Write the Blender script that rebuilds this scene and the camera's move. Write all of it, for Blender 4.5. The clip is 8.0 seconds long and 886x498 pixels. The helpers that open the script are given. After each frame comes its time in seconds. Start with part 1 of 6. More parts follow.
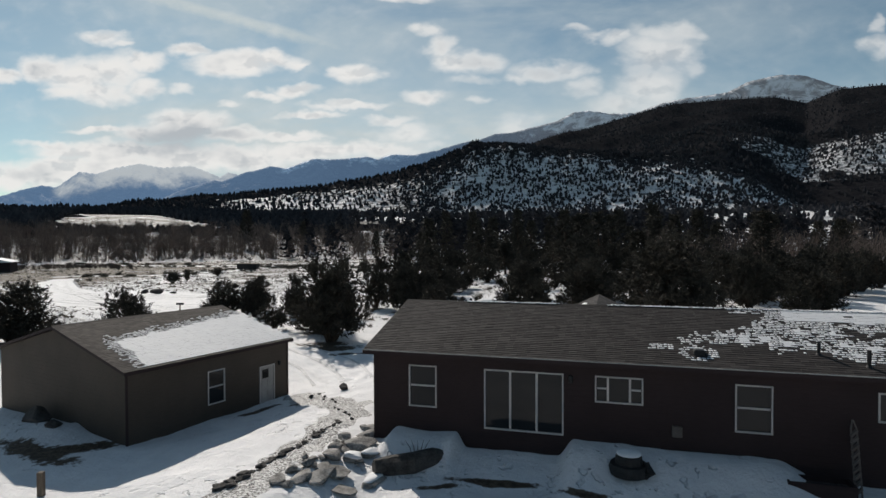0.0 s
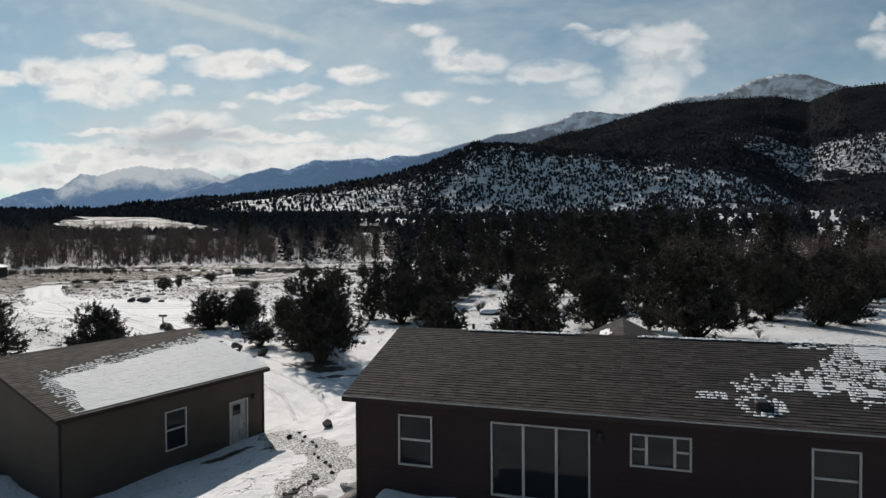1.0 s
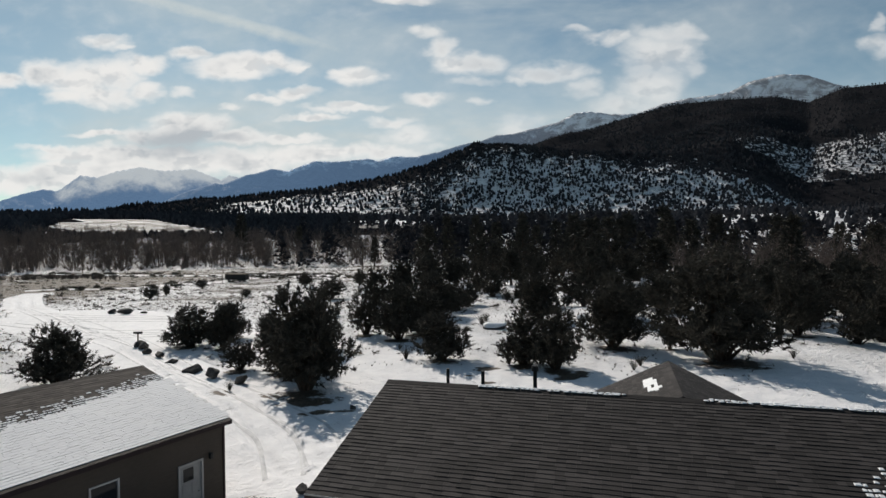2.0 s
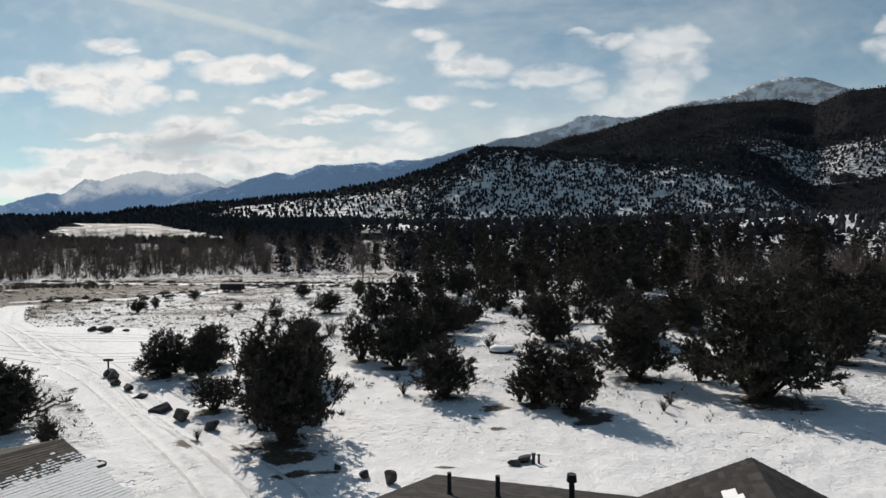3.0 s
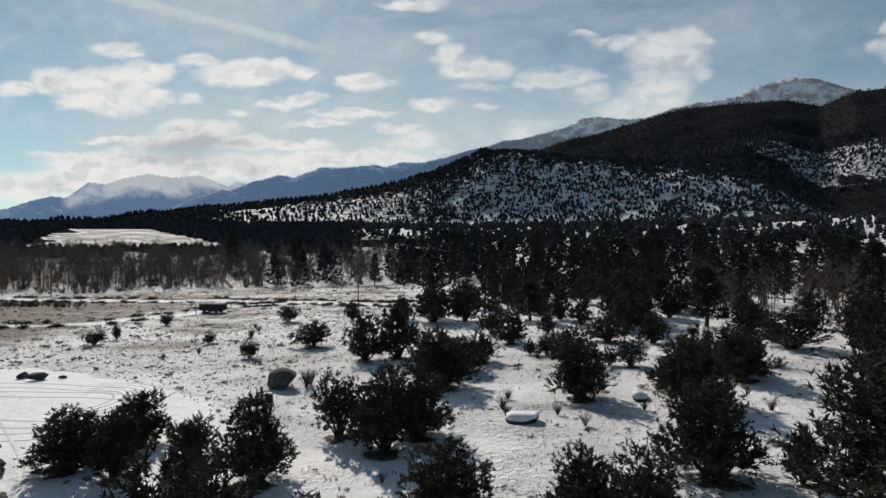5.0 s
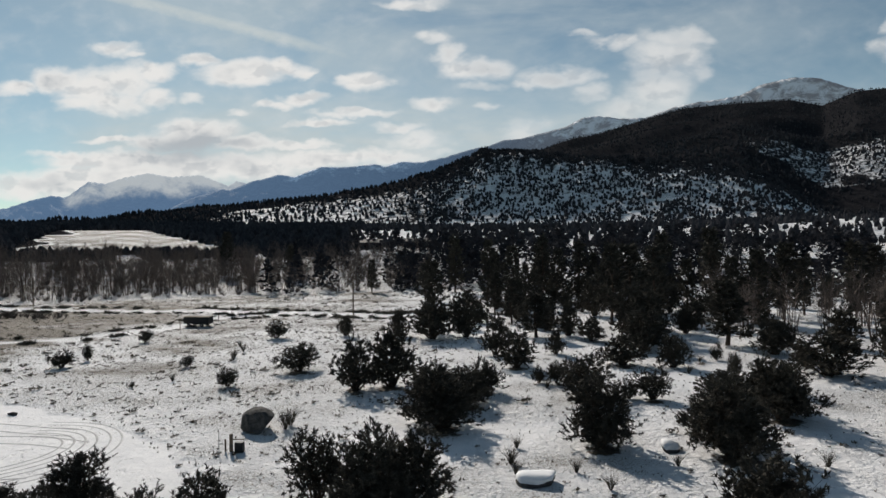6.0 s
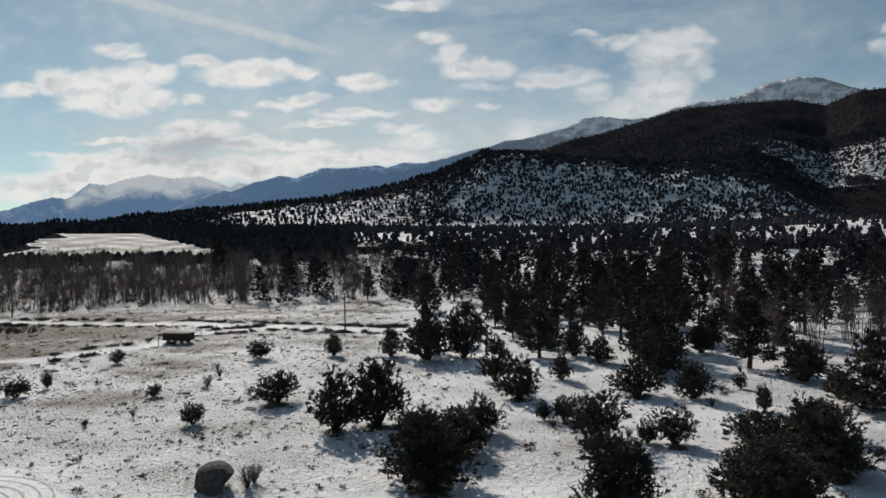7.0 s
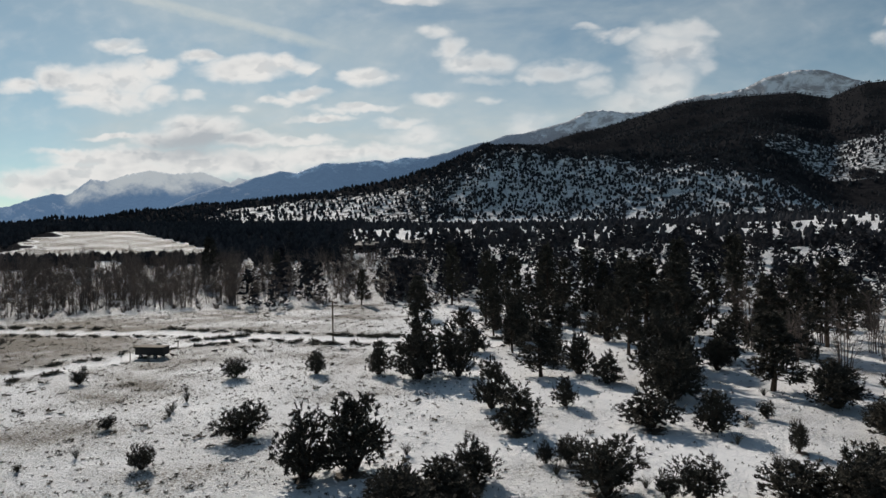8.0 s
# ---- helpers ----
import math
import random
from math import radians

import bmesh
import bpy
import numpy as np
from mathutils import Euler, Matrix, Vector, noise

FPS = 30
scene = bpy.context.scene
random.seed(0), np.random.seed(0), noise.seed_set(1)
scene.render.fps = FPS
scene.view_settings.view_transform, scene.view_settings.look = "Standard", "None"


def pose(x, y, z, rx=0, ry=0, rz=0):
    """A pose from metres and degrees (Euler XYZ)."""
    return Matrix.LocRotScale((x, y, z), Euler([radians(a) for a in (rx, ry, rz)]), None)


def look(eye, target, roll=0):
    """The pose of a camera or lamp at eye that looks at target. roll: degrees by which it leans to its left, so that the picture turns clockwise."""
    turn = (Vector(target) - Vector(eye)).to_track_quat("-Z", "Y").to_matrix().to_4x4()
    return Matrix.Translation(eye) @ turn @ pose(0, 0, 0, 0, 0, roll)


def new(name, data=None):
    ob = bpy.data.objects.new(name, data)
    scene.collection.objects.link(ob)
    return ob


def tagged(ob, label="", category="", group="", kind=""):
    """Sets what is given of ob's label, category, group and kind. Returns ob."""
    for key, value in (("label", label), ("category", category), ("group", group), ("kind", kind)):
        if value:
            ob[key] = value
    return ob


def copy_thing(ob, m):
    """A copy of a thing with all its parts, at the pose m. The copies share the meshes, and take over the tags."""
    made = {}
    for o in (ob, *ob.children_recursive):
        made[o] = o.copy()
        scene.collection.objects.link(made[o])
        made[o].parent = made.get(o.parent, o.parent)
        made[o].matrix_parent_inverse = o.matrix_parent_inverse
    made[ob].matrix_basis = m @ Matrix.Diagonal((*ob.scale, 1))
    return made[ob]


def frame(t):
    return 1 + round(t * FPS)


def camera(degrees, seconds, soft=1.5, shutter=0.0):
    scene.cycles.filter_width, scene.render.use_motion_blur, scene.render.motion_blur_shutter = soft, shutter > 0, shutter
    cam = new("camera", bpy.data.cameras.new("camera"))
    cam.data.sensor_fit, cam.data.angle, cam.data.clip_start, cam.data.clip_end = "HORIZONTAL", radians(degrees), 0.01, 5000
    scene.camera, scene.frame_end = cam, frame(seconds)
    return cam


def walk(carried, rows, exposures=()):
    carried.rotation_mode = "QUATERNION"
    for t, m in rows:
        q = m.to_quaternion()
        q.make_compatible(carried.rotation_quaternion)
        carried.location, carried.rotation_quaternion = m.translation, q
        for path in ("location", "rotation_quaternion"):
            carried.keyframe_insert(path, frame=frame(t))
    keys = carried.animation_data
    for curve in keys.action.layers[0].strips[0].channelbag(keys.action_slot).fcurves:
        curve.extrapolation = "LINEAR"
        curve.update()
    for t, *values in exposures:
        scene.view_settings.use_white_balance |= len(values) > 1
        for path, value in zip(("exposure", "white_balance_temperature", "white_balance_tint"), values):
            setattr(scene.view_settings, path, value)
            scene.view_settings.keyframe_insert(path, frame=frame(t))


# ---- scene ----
from mathutils.bvhtree import BVHTree
cam = camera(74.0, 8.0, soft=1.5)
PATH = [
    (0, (8.215, -19.397, 6.802), (7.656, -17.477, 6.76), -0.2),
    (0.5, (7.741, -17.603, 7.06), (7.179, -15.684, 7.018), -0.3),
    (1, (7.29, -15.706, 7.374), (6.726, -13.787, 7.334), -0.4),
    (1.5, (6.737, -13.642, 7.784), (6.171, -11.725, 7.747), -0.4),
    (1.7, (6.395, -12.7, 7.901), (5.833, -10.781, 7.864), -0.5),
    (2.8, (4.892, -7.145, 8.978), (4.317, -5.23, 8.949), -0.5),
    (3, (4.601, -6.27, 9.245), (4.025, -4.355, 9.219), -0.5),
    (3.5, (3.751, -3.642, 9.744), (3.173, -1.728, 9.721), -0.5),
    (4, (2.877, -0.774, 10.355), (2.296, 1.14, 10.333), -0.5),
    (4.5, (1.987, 2.199, 11.161), (1.402, 4.111, 11.139), -0.5),
    (4.7, (1.672, 3.511, 11.359), (1.086, 5.423, 11.341), -0.6),
    (6, (-0.676, 11.93, 13.492), (-1.264, 13.842, 13.472), -0.6),
    (6.5, (-1.304, 15.204, 14.315), (-1.895, 17.114, 14.296), -0.7),
    (7, (-1.864, 18.792, 15.2), (-2.457, 20.702, 15.182), -0.7),
    (7.5, (-2.425, 22.533, 16.088), (-3.02, 24.442, 16.062), -0.8),
    (8, (-2.803, 26.196, 16.949), (-3.401, 28.104, 16.913), -0.9),
]
EXPOSURES = [(0, 0.06, 6520, 11), (1.5, 0.06, 6520, 11), (3.0, 0.16, 6520, 11), (4.5, 0.08, 6520, 11), (6.0, 0.02, 6520, 11), (8.0, 0.0, 6520, 11)]
walk(cam, [(t, look(e, g, r)) for t, e, g, r in PATH], EXPOSURES)

# ---- world, sun, exposure ----
HEAD = radians(16.5)                       # the valley's axis, turned left of +y
AHEAD = Vector((-math.sin(HEAD), math.cos(HEAD), 0))
RIGHT = Vector((math.cos(HEAD), math.sin(HEAD), 0))
SUN_EL, SUN_AZ = radians(33), radians(41)  # height, and turn to the left of +y
SUN_DIR = Vector((-math.sin(SUN_AZ) * math.cos(SUN_EL), math.cos(SUN_AZ) * math.cos(SUN_EL), math.sin(SUN_EL)))

sun = bpy.data.lights.new("sun", "SUN")
sun.energy, sun.angle, sun.color = 3.8, radians(0.6), (1.0, 0.935, 0.85)
sun_lamp = new("sun", sun)
sun_lamp.matrix_world = look(SUN_DIR * 50, (0, 0, 0))


class Nodes:
    """Short ways to wire a node tree."""

    def __init__(self, tree):
        self.tree = tree
        tree.nodes.clear()

    def add(self, kind, **values):
        node = self.tree.nodes.new(kind)
        for key, value in values.items():
            setattr(node, key, value)
        return node

    def put(self, socket, value):
        if isinstance(value, bpy.types.NodeSocket):
            self.tree.links.new(value, socket)
        elif value is not None:
            socket.default_value = value

    def math(self, op, a, b=None, c=None, clamp=False):
        node = self.add("ShaderNodeMath", operation=op, use_clamp=clamp)
        for socket, value in zip(node.inputs, (a, b, c)):
            self.put(socket, value)
        return node.outputs[0]

    def vec(self, op, a, b=None):
        node = self.add("ShaderNodeVectorMath", operation=op)
        self.put(node.inputs[0], a)
        self.put(node.inputs[1], b)
        return node.outputs["Value"] if op in ("DOT_PRODUCT", "LENGTH") else node.outputs[0]

    def noise(self, vector, scale, detail=4.0, rough=0.55, distort=0.0):
        node = self.add("ShaderNodeTexNoise")
        self.put(node.inputs["Vector"], vector)
        node.inputs["Scale"].default_value, node.inputs["Detail"].default_value = scale, detail
        node.inputs["Roughness"].default_value, node.inputs["Distortion"].default_value = rough, distort
        return node.outputs["Fac"]

    def smooth(self, value, low, high, to_low=0.0, to_high=1.0):
        node = self.add("ShaderNodeMapRange", interpolation_type="SMOOTHSTEP")
        for key, v in (("Value", value), ("From Min", low), ("From Max", high), ("To Min", to_low), ("To Max", to_high)):
            self.put(node.inputs[key], v)
        return node.outputs["Result"]

    def mix(self, fac, a, b, blend="MIX"):
        node = self.add("ShaderNodeMix", data_type="RGBA", blend_type=blend)
        self.put(node.inputs[0], fac)
        for socket, value in ((node.inputs[6], a), (node.inputs[7], b)):
            self.put(socket, (*value, 1) if isinstance(value, tuple) and len(value) == 3 else value)
        return node.outputs[2]


# clouds: across and up on a plane ahead of the valley's mouth, half width, half height, weight
LEFT_CLOUDS = [
    (-7.63, 2.86, 0.46, 0.15, 1), (-6.98, 2.97, 0.42, 0.24, 1), (-6.33, 2.82, 0.70, 0.34, 1), (-5.71, 2.91, 0.55, 0.36, 1), (-5.17, 3.09, 0.42, 0.17, 1), (-5.89, 2.54, 0.75, 0.19, 0.9),
    (-6.63, 2.55, 0.38, 0.17, 0.9), (-5.14, 2.65, 0.30, 0.17, 0.8), (-5.89, 3.50, 0.42, 0.13, 0.85), (-5.61, 3.39, 0.24, 0.08, 0.7), (-4.37, 3.26, 0.50, 0.13, 1), (-3.62, 3.05, 0.78, 0.26, 1.1),
    (-2.90, 3.12, 0.48, 0.17, 1), (-2.58, 3.06, 0.20, 0.08, 0.8)]
MIDDLE_CLOUDS = [
    (-1.48, 2.85, 0.40, 0.20, 1), (-1.72, 2.95, 0.22, 0.09, 0.8), (-2.55, 2.57, 0.44, 0.14, 1), (-3.00, 2.47, 0.34, 0.08, 0.8), (-2.28, 2.14, 0.60, 0.09, 0.9), (-1.65, 2.30, 0.80, 0.08, 0.8),
    (-3.70, 2.34, 0.26, 0.06, 0.6), (-4.54, 2.60, 0.26, 0.09, 0.6), (-0.19, 3.65, 0.36, 0.12, 0.75), (-0.03, 3.35, 0.32, 0.26, 0.85), (0.49, 3.06, 0.66, 0.22, 1), (0.64, 2.74, 0.40, 0.08, 0.6),
    (-0.26, 2.47, 0.48, 0.11, 0.85), (-0.86, 2.06, 0.50, 0.09, 0.75), (0.66, 2.39, 0.20, 0.08, 0.65)]
TALL_CLOUDS = [
    (1.80, 2.89, 0.62, 0.17, 1), (2.30, 2.91, 0.46, 0.19, 1), (1.40, 2.79, 0.32, 0.08, 0.8), (2.50, 2.58, 0.34, 0.18, 0.8), (2.44, 3.66, 0.28, 0.08, 0.8), (2.72, 3.52, 0.26, 0.09, 0.8),
    (3.13, 3.47, 0.32, 0.13, 1), (3.95, 3.58, 0.62, 0.17, 1), (4.35, 3.60, 0.30, 0.16, 1), (3.79, 3.18, 0.62, 0.48, 1), (4.19, 3.24, 0.34, 0.36, 0.95), (3.73, 2.63, 0.66, 0.36, 1),
    (4.45, 3.04, 0.24, 0.26, 0.7), (1.38, 1.95, 0.46, 0.26, 0.7), (3.28, 2.33, 0.70, 0.22, 0.8)]
LOW_BANK = [
    (-4.47, 1.94, 0.84, 0.28, 1.1), (-5.19, 1.86, 0.60, 0.18, 1), (-5.99, 1.91, 0.66, 0.08, 0.9), (-3.60, 1.81, 0.70, 0.13, 1), (-2.70, 1.77, 0.70, 0.07, 0.9), (-6.78, 1.63, 0.66, 0.09, 0.9),
    (-5.59, 1.51, 1.70, 0.20, 1.1), (-7.28, 1.10, 1.10, 0.26, 1), (-5.79, 1.22, 1.70, 0.26, 1.1), (-3.99, 1.40, 1.70, 0.24, 1.1), (-2.30, 1.53, 1.30, 0.18, 1), (-1.11, 1.56, 1.10, 0.15, 0.9),
    (-0.56, 1.82, 0.70, 0.20, 0.7), (7.68, 3.36, 0.34, 0.20, 0.9), (7.72, 3.73, 0.14, 0.20, 0.8), (-0.63, 4.24, 0.66, 0.10, 0.8)]


def make_sky():
    world = bpy.data.worlds.new("sky")
    scene.world = world
    world.use_nodes = True
    n = Nodes(world.node_tree)
    sky = n.add("ShaderNodeTexSky", sky_type="NISHITA", sun_disc=False, sun_elevation=SUN_EL, sun_rotation=-SUN_AZ, altitude=2300.0,
                air_density=1.0, dust_density=1.0, ozone_density=1.0)
    way = n.add("ShaderNodeTexCoord").outputs["Generated"]
    depth = n.math("MAXIMUM", n.vec("DOT_PRODUCT", way, AHEAD), 0.05)
    across = n.math("MULTIPLY", n.math("DIVIDE", n.vec("DOT_PRODUCT", way, RIGHT), depth), 10.4)
    up = n.math("MULTIPLY", n.math("DIVIDE", n.vec("DOT_PRODUCT", way, Vector((0, 0, 1))), depth), 10.4)
    plane = n.add("ShaderNodeCombineXYZ")
    n.put(plane.inputs[0], across)
    n.put(plane.inputs[1], up)
    spot = plane.outputs[0]
    stretched = n.vec("MULTIPLY", spot, (0.7, 1.1, 1.0))
    fine = n.noise(stretched, 6.5, 6, 0.62, 0.1)
    # billows push the outlines in and out
    swirl = n.add("ShaderNodeTexNoise")
    n.put(swirl.inputs["Vector"], stretched)
    swirl.inputs["Scale"].default_value, swirl.inputs["Detail"].default_value, swirl.inputs["Roughness"].default_value = 2.3, 3.5, 0.52
    pushed = n.vec("ADD", spot, n.vec("MULTIPLY", n.vec("SUBTRACT", swirl.outputs["Color"], (0.5, 0.5, 0.5)), (0.72, 0.42, 0.0)))
    total = 0.0
    for bank in (LEFT_CLOUDS, MIDDLE_CLOUDS, TALL_CLOUDS, LOW_BANK):
        for a, b, w, h, weight in bank:
            off = n.vec("MULTIPLY", n.vec("SUBTRACT", pushed, (a, b, 0)), (1 / w, 1 / h, 0))
            fall = n.math("MULTIPLY", n.math("SUBTRACT", 1.45, n.vec("DOT_PRODUCT", off, off)), weight)
            total = n.math("SMOOTH_MAX", fall, total, 0.35)
    billow = n.noise(stretched, 2.6, 3.5, 0.5, 0.2)
    field = n.math("ADD", total, n.math("MULTIPLY", n.math("SUBTRACT", billow, 0.5), 1.3))
    body = n.smooth(field, -0.15, n.smooth(across, -2.0, 3.0, 1.4, 2.0))
    # thin high veil and one long streak
    veil = n.noise(n.vec("MULTIPLY", spot, (0.25, 0.6, 1.0)), 1.0, 6, 0.6, 0.6)
    streak = n.math("ADD", n.math("SUBTRACT", up, 3.64), n.math("MULTIPLY", n.math("ADD", across, 2.90), 0.275))
    streak = n.math("ADD", streak, n.math("MULTIPLY", n.math("SUBTRACT", fine, 0.5), 0.10))
    streak = n.math("MULTIPLY", n.math("MULTIPLY", n.smooth(streak, 0.20, 0.02), n.smooth(streak, -0.24, 0.0)), n.smooth(across, 0.4, -3.4, 0.0, 1.0))
    thin = n.math("MULTIPLY", n.smooth(veil, 0.25, 0.7), n.smooth(up, 9.0, 3.2, 0.05, 0.6))
    thin = n.math("MULTIPLY", thin, n.smooth(across, -7.5, -3.5, 0.4, 1.0))
    thin = n.math("MAXIMUM", thin, n.math("MULTIPLY", streak, n.math("ADD", 0.55, n.math("MULTIPLY", fine, 0.6))))
    low = n.math("MULTIPLY", n.smooth(up, 3.7, 1.7), n.smooth(n.noise(n.vec("MULTIPLY", spot, (0.35, 1.2, 1.0)), 1.3, 6, 0.6), 0.3, 0.7, 0.55, 0.98))
    low = n.math("MULTIPLY", low, n.smooth(across, -7.6, -5.6, 0.25, 1.0))
    thin = n.math("MULTIPLY", n.math("MAXIMUM", thin, low), n.smooth(across, 3.5, 7.0, 1.0, 0.45))
    # grey undersides: one dark belly, and the thick middles of the heaps
    dark = n.vec("MULTIPLY", n.vec("SUBTRACT", pushed, (-4.59, 1.74, 0)), (1 / 0.80, 1 / 0.22, 0))
    dark = n.math("POWER", 2.718, n.math("MULTIPLY", n.vec("DOT_PRODUCT", dark, dark), -1.0))
    middle = n.math("MULTIPLY", n.smooth(field, 0.9, 1.7), n.smooth(n.noise(stretched, 1.7, 3, 0.5), 0.40, 0.62, 0.05, 0.6))
    # billows turned from the sun are greyer
    shifted = n.noise(n.vec("ADD", stretched, (-0.07, 0.15, 0.0)), 2.6, 3.5, 0.5, 0.2)
    turned = n.math("MULTIPLY", n.smooth(n.math("SUBTRACT", shifted, billow), 0.0, 0.16), n.smooth(field, 0.3, 1.2, 0.1, 0.85))
    middle = n.math("ADD", middle, n.math("MULTIPLY", turned, 0.5))
    grey = n.math("ADD", n.math("MULTIPLY", dark, 1.15), middle, clamp=True)
    white = n.mix(grey, CLOUD_WHITE, CLOUD_GREY)
    blue = n.mix(1.0, sky.outputs[0], SKY_TINT, "MULTIPLY")
    colour = n.mix(thin, blue, CLOUD_VEIL)
    colour = n.mix(n.math("MULTIPLY", body, n.smooth(across, -2.0, 4.0, 0.96, 0.80)), colour, white)
    back = n.add("ShaderNodeBackground")
    n.put(back.inputs["Color"], colour)
    back.inputs["Strength"].default_value = SKY_STRENGTH
    out = n.add("ShaderNodeOutputWorld")
    n.put(out.inputs["Surface"], back.outputs[0])


SKY_STRENGTH = 0.067
SKY_TINT = (1.00, 1.14, 0.98)
CLOUD_WHITE, CLOUD_GREY, CLOUD_VEIL = (12.0, 11.9, 11.5), (6.4, 6.9, 7.3), (7.6, 8.5, 8.6)
make_sky()


# ---- materials ----
def material(name, build, rough=0.8, metal=0.0, spec=0.3):
    m = bpy.data.materials.new(name)
    m.use_nodes = True
    n = Nodes(m.node_tree)
    shader = n.add("ShaderNodeBsdfPrincipled")
    shader.inputs["Roughness"].default_value, shader.inputs["Metallic"].default_value = rough, metal
    shader.inputs["Specular IOR Level"].default_value = spec
    spot = n.add("ShaderNodeTexCoord").outputs["Object"]
    build(n, shader, spot)
    out = n.add("ShaderNodeOutputMaterial")
    n.put(out.inputs["Surface"], shader.outputs[0])
    return m


def bump(n, shader, height, strength, distance):
    node = n.add("ShaderNodeBump")
    node.inputs["Strength"].default_value, node.inputs["Distance"].default_value = strength, distance
    n.put(node.inputs["Height"], height)
    n.put(shader.inputs["Normal"], node.outputs[0])


def mottled(name, dark, light, scale=3.0, rough=0.8, metal=0.0, spec=0.3, relief=0.3, fine=30.0, depth=0.01, stretch=(1, 1, 1)):
    """Two colours mixed at two scales, with fine relief."""
    def build(n, shader, spot):
        at = n.vec("MULTIPLY", spot, stretch)
        big, small = n.noise(at, scale, 5, 0.6), n.noise(at, fine, 4, 0.6)
        mixed = n.smooth(n.math("ADD", n.math("MULTIPLY", big, 0.6), n.math("MULTIPLY", small, 0.4)), 0.35, 0.65)
        tone = n.add("ShaderNodeObjectInfo").outputs["Random"]
        colour = n.mix(mixed, dark, light)
        colour = n.mix(n.math("MULTIPLY", tone, 0.18), colour, (0.0, 0.0, 0.0))
        n.put(shader.inputs["Base Color"], colour)
        n.put(shader.inputs["Roughness"], n.math("ADD", n.math("MULTIPLY", small, 0.2), rough - 0.1, clamp=True))
        bump(n, shader, n.math("ADD", small, n.math("MULTIPLY", big, 0.6)), relief, depth)
    return material(name, build, rough, metal, spec)


def land(n, shader, spot):
    """Snow with dry grass, bare soil, gravel and dark woods where they grow."""
    cover = {}
    for key in ("grass", "woods", "soil", "gravel"):
        node = n.add("ShaderNodeAttribute", attribute_name=key)
        cover[key] = node.outputs["Fac"]
    wide, mid, small = n.noise(spot, 0.07, 6, 0.6), n.noise(spot, 0.9, 6, 0.65), n.noise(spot, 5.0, 5, 0.65)
    tiny = n.noise(spot, 38.0, 4, 0.6)
    far = n.noise(n.vec("MULTIPLY", spot, (0.10, 0.10, 0.10)), 1.0, 10, 0.72)
    clump = n.noise(spot, 8.5, 8, 0.75)
    snow = n.mix(n.smooth(mid, 0.35, 0.7), (0.76, 0.755, 0.755), (0.85, 0.84, 0.83))
    straw = n.mix(n.smooth(small, 0.4, 0.65), (0.075, 0.062, 0.047), (0.24, 0.20, 0.15))
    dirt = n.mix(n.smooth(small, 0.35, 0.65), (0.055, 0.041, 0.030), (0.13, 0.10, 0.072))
    pebble = n.noise(spot, 13.0, 3, 0.75)
    stones = n.mix(n.smooth(pebble, 0.43, 0.56), (0.11, 0.10, 0.09), (0.76, 0.75, 0.73))
    # tree cover as a near-black ground colour, its slight lift standing for haze
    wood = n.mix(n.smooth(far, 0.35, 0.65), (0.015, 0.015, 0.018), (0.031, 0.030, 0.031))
    g = n.math("SUBTRACT", n.math("ADD", n.math("MULTIPLY", clump, 0.75), n.math("MULTIPLY", small, 0.35)), n.math("SUBTRACT", 1.0, cover["grass"]))
    colour = n.mix(n.smooth(g, -0.02, 0.035), snow, straw)
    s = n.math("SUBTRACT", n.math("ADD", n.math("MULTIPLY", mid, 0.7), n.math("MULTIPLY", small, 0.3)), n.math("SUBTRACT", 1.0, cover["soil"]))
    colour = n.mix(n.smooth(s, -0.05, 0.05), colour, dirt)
    v = n.math("SUBTRACT", n.math("ADD", n.math("MULTIPLY", mid, 0.5), n.math("MULTIPLY", tiny, 0.5)), n.math("SUBTRACT", 1.0, cover["gravel"]))
    colour = n.mix(n.smooth(v, -0.05, 0.05), colour, stones)
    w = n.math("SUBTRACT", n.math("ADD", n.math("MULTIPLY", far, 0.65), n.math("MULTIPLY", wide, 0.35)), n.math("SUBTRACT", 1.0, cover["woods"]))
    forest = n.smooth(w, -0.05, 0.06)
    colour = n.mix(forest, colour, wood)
    n.put(shader.inputs["Specular IOR Level"], n.math("MULTIPLY", n.math("SUBTRACT", 1.0, forest), 0.2))
    n.put(shader.inputs["Base Color"], colour)
    relief = n.math("ADD", n.math("MULTIPLY", mid, 0.8), n.math("ADD", n.math("MULTIPLY", small, 0.35), n.math("MULTIPLY", tiny, 0.06)))
    relief = n.math("ADD", relief, n.math("MULTIPLY", n.smooth(g, -0.1, 0.1), 0.35))
    pits = n.math("MULTIPLY", n.smooth(n.noise(spot, 2.3, 2, 0.5, 0.3), 0.40, 0.33), n.smooth(n.noise(spot, 0.16, 2, 0.5), 0.48, 0.56))
    relief = n.math("SUBTRACT", relief, n.math("MULTIPLY", pits, 0.55))
    crust = n.math("MULTIPLY", n.noise(spot, 2.1, 3, 0.6, 0.6), n.smooth(cover["grass"], 0.22, 0.40, 0.25, 3.2))
    relief = n.math("ADD", relief, crust)
    bump(n, shader, relief, 0.9, 0.2)


